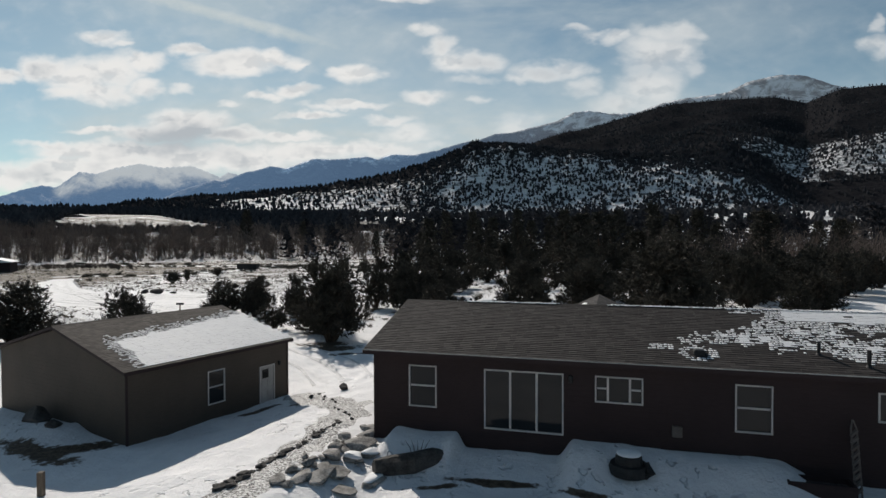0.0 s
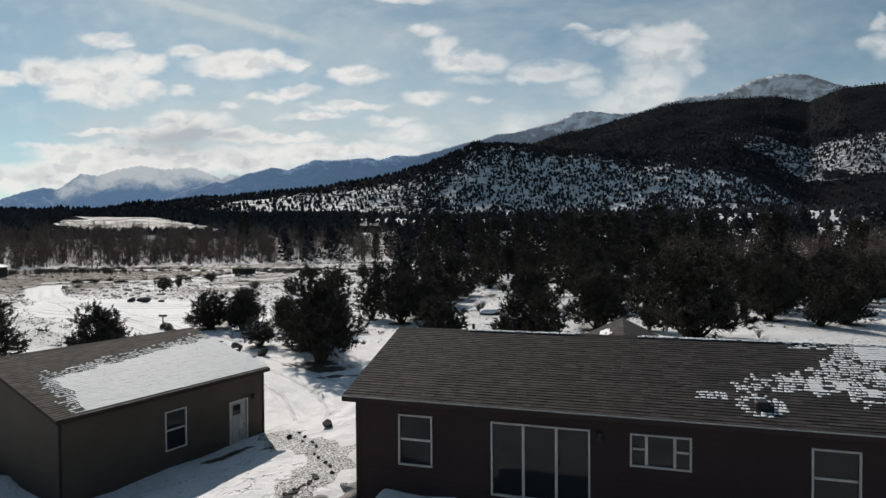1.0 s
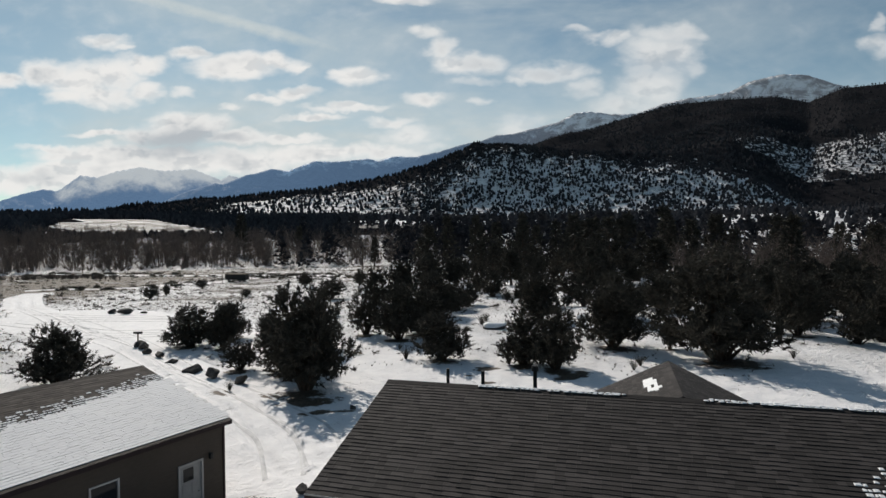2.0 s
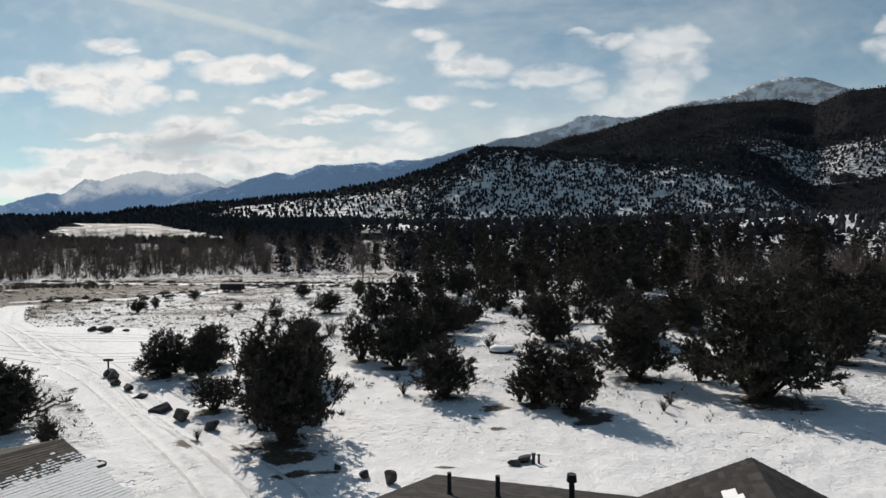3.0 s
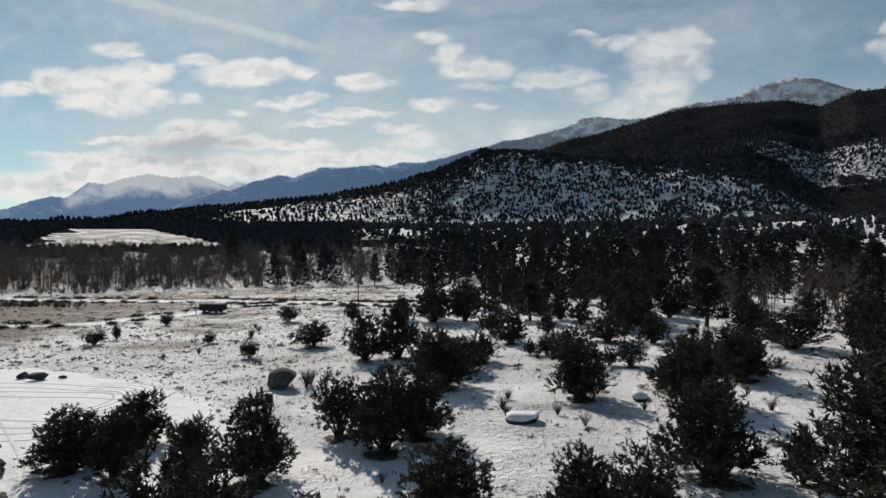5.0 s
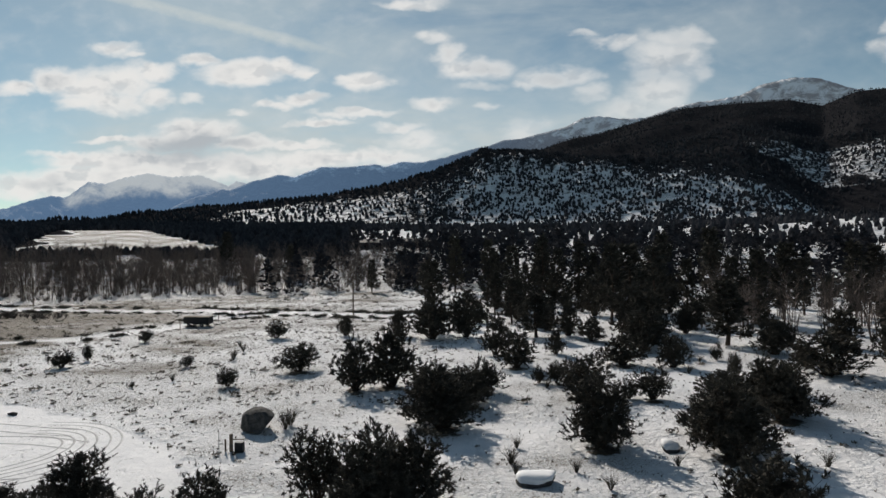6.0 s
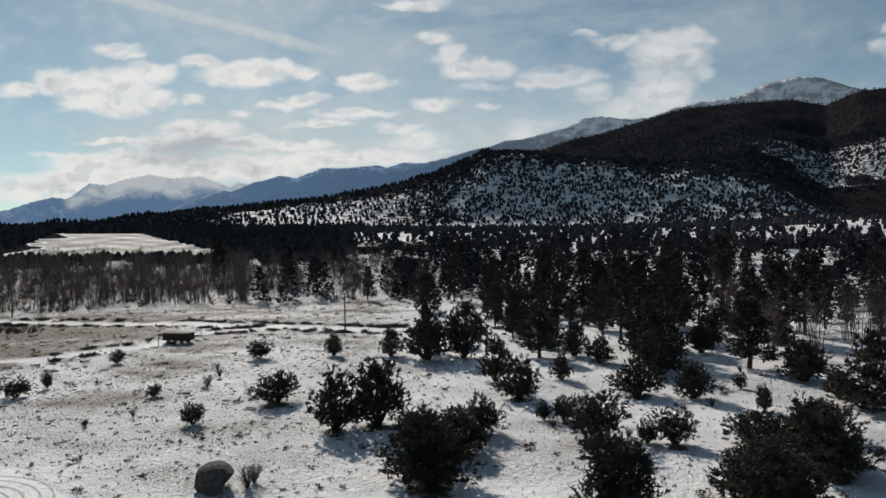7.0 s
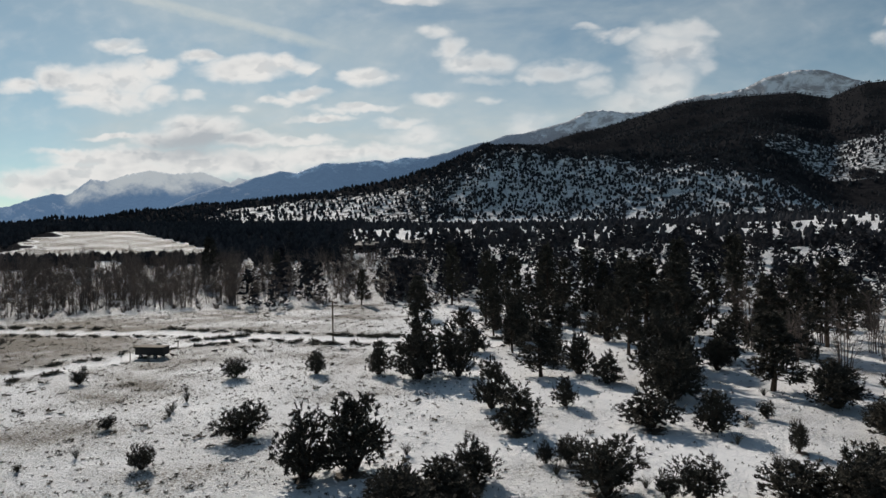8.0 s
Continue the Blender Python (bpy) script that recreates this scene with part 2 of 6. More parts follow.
def peak_rock(n, shader, spot):
    """Snow above, dark woods below, with bare ribs, under painted-on haze and cloud."""
    height = n.add("ShaderNodeAttribute", attribute_name="height").outputs["Fac"]
    rough_edge = n.noise(spot, 0.006, 9, 0.68)
    ribs = n.noise(n.vec("MULTIPLY", spot, (1.0, 1.0, 1.3)), 0.010, 10, 0.72, 0.5)
    line = n.math("ADD", height, n.math("MULTIPLY", n.math("SUBTRACT", rough_edge, 0.5), 0.85))
    snow = n.mix(n.smooth(ribs, 0.40, 0.57), (0.70, 0.72, 0.75), (0.13, 0.14, 0.15))
    wood = n.mix(n.smooth(ribs, 0.4, 0.65), (0.02, 0.028, 0.035), (0.07, 0.085, 0.10))
    n.put(shader.inputs["Base Color"], n.mix(n.smooth(line, 0.64, 0.76), wood, snow))
    # distance haze and a pale cloud cap, painted in as emission
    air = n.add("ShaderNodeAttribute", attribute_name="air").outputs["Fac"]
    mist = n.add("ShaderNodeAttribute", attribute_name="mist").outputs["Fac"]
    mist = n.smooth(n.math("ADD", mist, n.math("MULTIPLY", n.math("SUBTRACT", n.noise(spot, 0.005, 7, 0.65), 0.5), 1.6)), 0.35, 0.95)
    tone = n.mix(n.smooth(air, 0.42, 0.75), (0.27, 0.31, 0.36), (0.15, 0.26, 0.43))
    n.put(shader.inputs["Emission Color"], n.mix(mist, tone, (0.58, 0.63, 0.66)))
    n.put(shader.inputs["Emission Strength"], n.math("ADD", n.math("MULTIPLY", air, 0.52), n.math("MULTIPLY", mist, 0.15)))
    bump(n, shader, ribs, 0.7, 25.0)


def shingles(dark, light):
    """Asphalt shingles: each tab its own tone, with grit and old stains."""
    def build(n, shader, spot):
        tone = n.add("ShaderNodeNewGeometry").outputs["Random Per Island"]
        row = n.add("ShaderNodeObjectInfo").outputs["Random"]
        grit, stain = n.noise(spot, 70, 3, 0.6), n.noise(spot, 0.8, 5, 0.6)
        pick = n.math("FRACT", n.math("ADD", tone, n.math("MULTIPLY", row, 7.3)))
        colour = n.mix(n.math("POWER", pick, 1.6), dark, light)
        colour = n.mix(n.smooth(grit, 0.3, 0.7, 0.0, 0.6), colour, dark)
        colour = n.mix(n.smooth(stain, 0.45, 0.75, 0.0, 0.25), colour, light)
        n.put(shader.inputs["Base Color"], colour)
        bump(n, shader, grit, 0.5, 0.006)
    return build


def pane_glass(n, shader, spot):
    shader.inputs["Base Color"].default_value = (0.012, 0.014, 0.016, 1)
    n.put(shader.inputs["Roughness"], n.math("ADD", n.math("MULTIPLY", n.noise(spot, 1.5, 3), 0.05), 0.02))
    bump(n, shader, n.noise(spot, 0.9, 2), 0.05, 0.02)


def siding(dark, light):
    """Painted lap boards: a shadow line every 0.18 m."""
    def build(n, shader, spot):
        parts = n.add("ShaderNodeSeparateXYZ")
        n.put(parts.inputs[0], spot)
        lap = n.math("FRACT", n.math("DIVIDE", parts.outputs[2], 0.18))
        grain = n.noise(n.vec("MULTIPLY", spot, (1, 1, 9)), 4.0, 5, 0.6)
        stain = n.noise(spot, 0.5, 5, 0.6)
        colour = n.mix(n.smooth(n.math("ADD", n.math("MULTIPLY", grain, 0.5), n.math("MULTIPLY", stain, 0.5)), 0.35, 0.65), dark, light)
        n.put(shader.inputs["Base Color"], colour)
        bump(n, shader, n.math("ADD", n.math("MULTIPLY", lap, 1.0), n.math("MULTIPLY", grain, 0.12)), 0.5, 0.012)
    return build


M_LAND = material("snowy_land", land, 0.75, 0.0, 0.2)
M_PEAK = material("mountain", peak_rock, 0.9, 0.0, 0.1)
M_NEEDLE = mottled("needles", (0.040, 0.036, 0.029), (0.098, 0.088, 0.070), 1.2, 0.8, spec=0.12, fine=9.0)
# bluish needle colour with distance haze mixed into it
M_FARTREE = mottled("far_needles", (0.031, 0.031, 0.036), (0.068, 0.066, 0.070), 0.05, 0.9, spec=0.0, fine=0.4)
M_BARK = mottled("bark", (0.035, 0.025, 0.02), (0.12, 0.085, 0.06), 4.0, 0.9, relief=0.8, fine=25, stretch=(1, 1, 0.25))
M_TWIG = mottled("bare_twigs", (0.10, 0.078, 0.067), (0.23, 0.18, 0.152), 0.2, 0.9, fine=2.0)
M_SAGE = mottled("sagebrush", (0.04, 0.036, 0.028), (0.13, 0.115, 0.085), 1.5, 0.9, fine=8.0)
M_BRUSH = mottled("dry_brush", (0.06, 0.05, 0.037), (0.20, 0.165, 0.12), 1.0, 0.9, fine=8.0)
M_WALL = material("brown_siding", siding((0.0240, 0.0142, 0.0142), (0.037, 0.0228, 0.0226)), 0.7)
M_SHEDWALL = material("taupe_siding", siding((0.060, 0.048, 0.037), (0.085, 0.068, 0.053)), 0.7)
M_ROOF = material("roof_shingles", shingles((0.022, 0.0195, 0.0185), (0.066, 0.058, 0.055)), 0.9, 0.0, 0.25)
M_SHEDROOF = material("shed_shingles", shingles((0.042, 0.035, 0.030), (0.100, 0.085, 0.073)), 0.9, 0.0, 0.25)
M_TRIM = mottled("brown_trim", (0.10, 0.085, 0.075), (0.16, 0.14, 0.125), 2.0, 0.6)
M_WHITE = mottled("white_vinyl", (0.50, 0.475, 0.45), (0.60, 0.57, 0.54), 2.0, 0.45)
M_DOOR = mottled("grey_door_paint", (0.36, 0.35, 0.33), (0.45, 0.44, 0.42), 1.5, 0.5)
M_GLASS = material("window_glass", pane_glass, 0.03, 0.0, 0.24)
M_SNOW = mottled("snow", (0.84, 0.84, 0.84), (0.90, 0.90, 0.89), 2.0, 0.7, fine=18.0, relief=0.25, depth=0.03)
M_ROCK = mottled("granite", (0.030, 0.027, 0.025), (0.105, 0.098, 0.09), 2.0, 0.9, relief=0.8, fine=14.0, depth=0.03)
M_PALEROCK = mottled("pale_stone", (0.13, 0.122, 0.112), (0.44, 0.42, 0.39), 2.5, 0.9, relief=0.8, fine=16.0, depth=0.03)
M_TRACK = mottled("packed_snow", (0.50, 0.50, 0.50), (0.70, 0.70, 0.70), 1.5, 0.7, fine=9.0, relief=0.6, depth=0.03)
M_RUT = mottled("rutted_snow", (0.26, 0.26, 0.26), (0.50, 0.50, 0.50), 1.5, 0.7, fine=9.0, relief=0.6, depth=0.03)
M_METAL = mottled("galvanised_metal", (0.30, 0.30, 0.31), (0.48, 0.48, 0.49), 4.0, 0.45, 0.7)
M_BLACK = mottled("black_plastic", (0.015, 0.015, 0.015), (0.035, 0.035, 0.035), 6.0, 0.6)
M_WOOD = mottled("weathered_wood", (0.10, 0.075, 0.055), (0.24, 0.19, 0.14), 2.0, 0.85, stretch=(1, 1, 0.15))


# ---- building helpers ----
def part(name, bm, mat, parent=None, label="", smooth=False):
    me = bpy.data.meshes.new(name)
    bm.to_mesh(me)
    bm.free()
    me.materials.append(mat)
    if smooth:
        me.polygons.foreach_set("use_smooth", [True] * len(me.polygons))
    ob = new(name, me)
    ob.parent = parent
    return tagged(ob, label)


def raw(name, verts, faces, mat, parent=None, label="", smooth=False):
    me = bpy.data.meshes.new(name)
    me.from_pydata(verts, [], faces)
    me.materials.append(mat)
    if smooth:
        me.polygons.foreach_set("use_smooth", [True] * len(me.polygons))
    ob = new(name, me)
    ob.parent = parent
    return tagged(ob, label)


def thing(name, m, label, category, group=""):
    ob = new(name)
    ob.empty_display_size = 0.2
    ob.matrix_world = m
    return tagged(ob, label, category, group)


def box(bm, x0, x1, y0, y1, z0, z1, bevel=0.0):
    made = bmesh.ops.create_cube(bm, size=1.0, matrix=Matrix.LocRotScale(((x0 + x1) / 2, (y0 + y1) / 2, (z0 + z1) / 2), None, (x1 - x0, y1 - y0, z1 - z0)))
    if bevel:
        edges = list({e for v in made["verts"] for e in v.link_edges})
        bmesh.ops.bevel(bm, geom=edges, offset=bevel, segments=1, affect="EDGES")
    return bm


def boxes(*rows, bevel=0.0):
    bm = bmesh.new()
    for row in rows:
        box(bm, *row, bevel=bevel)
    return bm


def prism(bm, points, y0, y1):
    """A closed outline in x and z, pushed from y0 to y1."""
    a = [bm.verts.new((x, y0, z)) for x, z in points]
    b = [bm.verts.new((x, y1, z)) for x, z in points]
    bm.faces.new(a)
    bm.faces.new(b[::-1])
    for i in range(len(points)):
        j = (i + 1) % len(points)
        bm.faces.new((a[j], a[i], b[i], b[j]))
    bmesh.ops.recalc_face_normals(bm, faces=bm.faces)
    return bm


def tube(bm, path, radii, sides=7):
    """A tapered round limb along points."""
    rings = []
    for i, p in enumerate(path):
        p = Vector(p)
        a, b = Vector(path[max(i - 1, 0)]), Vector(path[min(i + 1, len(path) - 1)])
        q = (b - a).to_track_quat("Z", "Y")
        rings.append([bm.verts.new(p + q @ Vector((radii[i] * math.cos(k * 2 * math.pi / sides), radii[i] * math.sin(k * 2 * math.pi / sides), 0))) for k in range(sides)])
    for r, s in zip(rings, rings[1:]):
        for k in range(sides):
            bm.faces.new((r[k], r[(k + 1) % sides], s[(k + 1) % sides], s[k]))
    bm.faces.new(rings[0][::-1])
    bm.faces.new(rings[-1])
    return bm


def interp(x, table):
    xs, ys = zip(*table)
    return np.interp(x, xs, ys)


def step(x, a, b):
    s = np.clip((np.asarray(x, float) - a) / np.asarray(b - a, float), 0, 1)
    return s * s * (3 - 2 * s)


def wave(x, y, size, seed):
    """Cheap smooth unevenness from a few turned waves, about -1 to 1."""
    rng = np.random.RandomState(seed)
    total = 0
    for k in range(7):
        a, f, ph = rng.uniform(0, 2 * math.pi), rng.uniform(0.6, 1.7) / size, rng.uniform(0, 6.28)
        total = total + np.sin((x * math.cos(a) + y * math.sin(a)) * f * 2 * math.pi + ph)
    return total / 3.6


# ---- the lie of the land ----
# crests by bearing right of the valley's axis: (degrees, height over depth from the valley floor)
NEAR_CREST = [(-60, 0.012), (-37, 0.034), (-29, 0.053), (-20, 0.07), (-10, 0.088), (-4.6, 0.106), (0, 0.129), (3.6, 0.151), (8, 0.149),
              (11.7, 0.140), (16.9, 0.134), (21.8, 0.130), (26.4, 0.121), (28.4, 0.104), (29.8, 0.082), (31.4, 0.059), (33.4, 0.042), (60, 0.042)]
FAR_CREST = [(-60, 0.0), (-12, 0.05), (-5, 0.090), (0, 0.125), (3.6, 0.151), (9, 0.161), (14.4, 0.187), (19.4, 0.216), (21.8, 0.229),
             (26.4, 0.237), (30, 0.241), (32.2, 0.231), (34.5, 0.255), (37, 0.262), (60, 0.28)]
PEAK_CREST = [(-60, 0.0), (-33, 0.0), (-27.8, 0.0397), (-24.1, 0.0772), (-22.9, 0.0856), (-21.0, 0.0966), (-20.3, 0.0946), (-18.6, 0.1076), (-16.1, 0.1196),
              (-14.5, 0.1164), (-13.0, 0.1266), (-12.2, 0.1322), (-10.4, 0.1309), (-8.2, 0.1333), (-7.2, 0.1360), (-6.0, 0.1319), (-4.7, 0.1393), (-2.5, 0.1379),
              (-0.3, 0.1461), (2.7, 0.1609), (3.8, 0.1626), (5.4, 0.1738), (7.0, 0.1754), (9.2, 0.1855), (11.3, 0.1947), (12.9, 0.2098), (14.4, 0.2123),
              (16.5, 0.2071), (18.5, 0.2085), (20.9, 0.2253), (22.3, 0.2317), (24.6, 0.2379), (26.2, 0.2433), (27.7, 0.2602), (29.0, 0.2675), (30.3, 0.2730),
              (31.9, 0.2716), (33.0, 0.2636), (34.2, 0.2536), (35.7, 0.2484), (60, 0.2)]
CLOUDY_CREST = [(-60, 0.05), (-37.1, 0.0673), (-35.4, 0.0812), (-34.1, 0.0885), (-33.1, 0.0853), (-31.5, 0.1118), (-30.3, 0.1076), (-28.9, 0.1178), (-27.0, 0.1250),
              (-25.2, 0.1178), (-22.9, 0.1211), (-21.5, 0.1102), (-20.5, 0.1013), (-19.8, 0.1098), (-18.6, 0.1038), (-15.6, 0.0820), (-10, 0.03), (60, 0.0)]


def bearings(x, y):
    d, l = x * AHEAD.x + y * AHEAD.y, x * RIGHT.x + y * RIGHT.y
    r = np.hypot(d, l)
    az = np.degrees(np.arctan2(l, d))
    return d, l, r, np.where(np.abs(az) > 60, 60 * np.sign(az), az)


def ground_height(x, y):
    x, y = np.asarray(x, float), np.asarray(y, float)
    d, l, r, az = bearings(x, y)
    cos = np.maximum(np.cos(np.radians(az)), 0.4)
    z = -1.15 + 0.12 * wave(x, y, 17, 3) * step(r, 8, 40)
    # the house stands on a low pad, the shed in a dip
    pad = step(x, -9, -1) * step(y, 22, 10) * step(y, -30, -12)
    z = z + 0.75 * pad
    z = z - 0.45 * step(y, 0.2, -2.5) * step(x, -1, 1.5) * step(y, -14, -5)
    # benches and slopes beyond the river
    back = np.where(d < 0, 0.3, 1.0)
    z = z + back * (12.0 * step(r, 185, 345) + 16.0 * step(r, 330, 580) + 9.0 * step(r, 560, 830))
    near = interp(az, NEAR_CREST) * 1150 * cos + 11
    far = interp(az, FAR_CREST) * 2500 * cos + 11
    rough_a = 6.0 * wave(x, y, 140, 5) + 2.5 * wave(x, y, 45, 6)
    rise = step(r, 790 + 35 * step(az, -12, 10), 1180 - 65 * step(az, -12, 10))
    z = z + np.maximum(near - 36, -20) * back * rise + rough_a * back * rise * step(r, 800, 900) * step(r, 1180, 1050)
    drop = np.minimum(0.22 * np.maximum(near, 0), 40)
    z = z - drop * step(r, 1180, 1330) * back
    z = z + back * (np.maximum(far - near + drop, -30)) * np.clip((r - 1280) / 1270, 0, 1) ** 0.9 + back * 16 * wave(x, y, 330, 8) * step(r, 1300, 1700) * step(r, 2500, 2200)
    z = z - back * 260 * step(r, 2560, 3100)
    # an unseen wooded rise behind, added to cut sky light on the house
    z = z + 42.0 * step(d, -45, -190) * step(r, 45, 90)
    # snow: soft unevenness, and ruts on the drive
    z = z + (0.045 * wave(x, y, 3.1, 11) + 0.02 * wave(x, y, 1.1, 12)) * step(r, 55, 28)
    t, off = drive(x, y)
    rut = np.exp(-((np.abs(off) - 0.85) / 0.24) ** 2) - 0.5 * np.exp(-((np.abs(off) - 1.35) / 0.22) ** 2) - 0.35 * np.exp(-((np.abs(off) - 0.35) / 0.22) ** 2)
    z = z - 0.10 * rut * t
    # a drift along the shed's gable
    u, v = -0.967 * (x + 9.42) + 0.256 * (y + 1.68), -0.256 * (x + 9.42) - 0.967 * (y + 1.68)
    z = z + 0.50 * np.exp(-((u - 4.6) / 2.2) ** 2 - ((v - 0.5) / 0.8) ** 2) * (1 + 0.3 * wave(x, y, 1.4, 14))
    # drifts against the house front
    z = z + 0.50 * step(x, 0.3, 0.9) * step(x, 3.4, 3.0) * step(y, -1.9, -0.6) * step(y, 1.0, 0.3)
    z = z + 0.58 * step(x, 6.45, 7.0) * step(y, -2.6, -0.4) * step(y, 1.0, 0.3) * step(x, 14.2, 12.8)
    return z


DRIVE = [(-6.0, 9.5), (-13.9, 16.9), (-23.5, 23.0), (-32.9, 29.1), (-45.9, 35.5), (-59.6, 43.8), (-75.0, 52.0), (-88.0, 62.5), (-92.0, 68.0)]


def along(x, y, line, reach):
    """How much a place lies on a path (0 to 1), and how far off its middle."""
    best, side = np.full(np.shape(x), 1e9), np.zeros(np.shape(x))
    for (ax, ay), (bx, by) in zip(line, line[1:]):
        ux, uy = bx - ax, by - ay
        n = math.hypot(ux, uy)
        s = np.clip(((x - ax) * ux + (y - ay) * uy) / (n * n), 0, 1)
        dist = np.hypot(x - ax - s * ux, y - ay - s * uy)
        sign = np.sign((x - ax) * uy - (y - ay) * ux)
        side = np.where(dist < best, dist * sign, side)
        best = np.minimum(best, dist)
    return step(best, reach * 1.25, reach * 0.8), side


def drive(x, y):
    return along(x, y, DRIVE, 2.4)


LANE = [(-150.0, 114.0), (-127.0, 115.0), (-90.0, 121.2), (-53.0, 122.3), (-43.0, 123.2), (-10.0, 127.0)]
SIDE_LANE = [(-100.0, 74.0), (-84.0, 84.0), (-78.0, 96.4), (-80.0, 108.0), (-70.0, 120.5)]
# bare soil: x, y, half length, half width, turn in degrees
PATCHES = [(-10.8, 18.6, 2.6, 1.3, 37), (-3.0, 29.5, 2.2, 0.9, 37), (-2.2, 25.6, 2.0, 0.4, 37), (-4.0, 26.7, 1.5, 0.3, 37), (3.0, 28.5, 2.4, 1.2, 37), (-9.5, 16.8, 1.6, 0.7, 37),
           (-12.4, -2.9, 4.2, 1.0, 170), (-11.0, -2.0, 2.6, 0.8, 42), (-16.9, 18.9, 1.6, 0.9, 150), (-13.6, 19.0, 1.4, 0.7, 160), (-3.0, 19.3, 1.0, 0.4, 10), (-8.0, 17.7, 1.5, 0.4, 20), (-7.2, 3.6, 1.8, 0.45, 70), (4.6, -1.75, 2.6, 0.26, 4), (7.4, -1.95, 1.7, 0.22, -6), (10.5, -2.9, 2.2, 0.3, -6), (3.0, -2.4, 1.2, 0.3, 20), (-5.2, 4.6, 1.5, 0.5, 20)]


# places: x, y, height, width
PINYONS_BY_HOUSE = [(-12.2, 42.6, 4.6, 4.6), (-18.1, 33.2, 5.1, 4.1), (-12.4, 20.9, 7, 5.3), (-6.8, 31.6, 3.9, 4.2), (-0.6, 31.5, 4.2, 3.7), (1.9, 30.5, 4.7, 4), (5.7, 41.1, 5.8, 5.5),
    (13.5, 36.8, 8.9, 8.6), (-13.2, 39.4, 5.6, 4.6), (-35, 13.8, 5, 5.8), (-26.1, 31.4, 4.1, 2.8), (-22.1, 32.4, 3.5, 2.5), (-15.4, 25.3, 3.7, 5)]
PINYONS_ON_FLAT = [(-30, 32, 3.9, 4.6), (-29.3, 36.4, 3.8, 3.9), (-2.4, 55.5, 5.4, 5.1), (11.5, 66, 5.3, 5.6), (22, 50, 6.4, 4.6), (-29.0, 18.4, 4.2, 4.3),
    (-26.4, 65.5, 6.0, 4.6), (-23.6, 67.9, 6.8, 5.8), (-12.7, 79.8, 5, 4.7), (-0.9, 84.6, 4, 5.6), (4.7, 84.9, 4.3, 4.2), (-14.8, 57, 5.7, 6.3),
    (6.2, 55.5, 5.8, 6.1), (8.1, 70.2, 3.5, 5.2), (13.8, 74.8, 3.6, 3.2), (-14.5, 63.4, 3.8, 4.9), (-17.6, 62.1, 3.4, 3.7), (28.6, 49.5, 4.5, 4.6),
    (31.9, 68.9, 5.2, 4.8), (37.8, 70.3, 5.9, 4.8), (6, 60.1, 3.6, 5), (11.4, 70, 4.8, 4.1)]
PINYONS_BEYOND = [(-43.1, 96.6, 3.8, 2.7), (-34.8, 98.6, 4.7, 3.4), (-28.8, 97.4, 7, 7.3), (-24.2, 100.1, 5.6, 4.4), (-16.7, 86.9, 6.1, 3.9), (-9, 104.8, 6.1, 4.1),
    (-9.3, 89.8, 3.5, 2.7), (1.8, 95.4, 6.6, 6.9), (8.5, 111.3, 4.9, 4.1), (17.6, 95.6, 4.8, 5.5), (19.2, 89, 3.1, 2.8), (20.2, 84.5, 5.2, 7.4),
    (-6.2, 129.9, 8.2, 4.8), (-21.2, 129.6, 10, 6), (1.1, 103, 9.2, 8.4), (19.6, 103.8, 4, 5.1)]
JUNIPERS = [(-24.2, 35.5, 3.3, 3.2), (-66.3, 66.6, 2.8, 3.3), (-66.9, 70.8, 2.7, 1.5), (10.2, 41, 3.9, 2.4), (-19.7, 24.6, 2.8, 3.3), (-17.4, 41.4, 5.3, 4.1),
    (-24, 17, 2, 1.6), (-36.7, 71.9, 4.4, 5.7), (-40.1, 63.5, 2.7, 2.5), (-51.2, 70.6, 1.9, 1.8), (-52.5, 91.7, 3.4, 4.2), (-70.5, 84.2, 2.6, 2.2),
    (-4.4, 68.6, 5.2, 6.4), (-7.4, 73.6, 3.0, 3.2), (1.8, 69.2, 3.7, 4), (-13.8, 68.3, 4.2, 4.6), (-9.2, 73, 2.3, 1.8), (10, 89.8, 2.3, 1.8), (-0.3, 69, 2.5, 2),
    (10.6, 80.8, 3.5, 2.1)]
TALL_PINES = [(-13.8, 102.6, 7.7, 7), (13.1, 101.4, 9.9, 8.4), (0.5, 140.4, 15.6, 11.5), (19.5, 167.8, 19.8, 9.3), (-30.9, 144.9, 17, 6.4), (-20.1, 160.4, 18, 6.4),
    (-48.2, 178.5, 18.4, 7.6), (-142.7, 197.8, 17.8, 8.3), (-115.2, 197.6, 13.7, 5.7), (-49.5, 154.9, 10.5, 6.6), (9.5, 188.2, 18.9, 9.5), (-12.8, 184.4, 16.3, 7.4),
    (-73.1, 174.3, 10.9, 4.7), (32.6, 141.1, 12.4, 5.8)]
TREES = [(*t, 'p') for t in PINYONS_BY_HOUSE + PINYONS_ON_FLAT + PINYONS_BEYOND] + [(*t, 'j') for t in JUNIPERS] + [(*t, 't') for t in TALL_PINES]


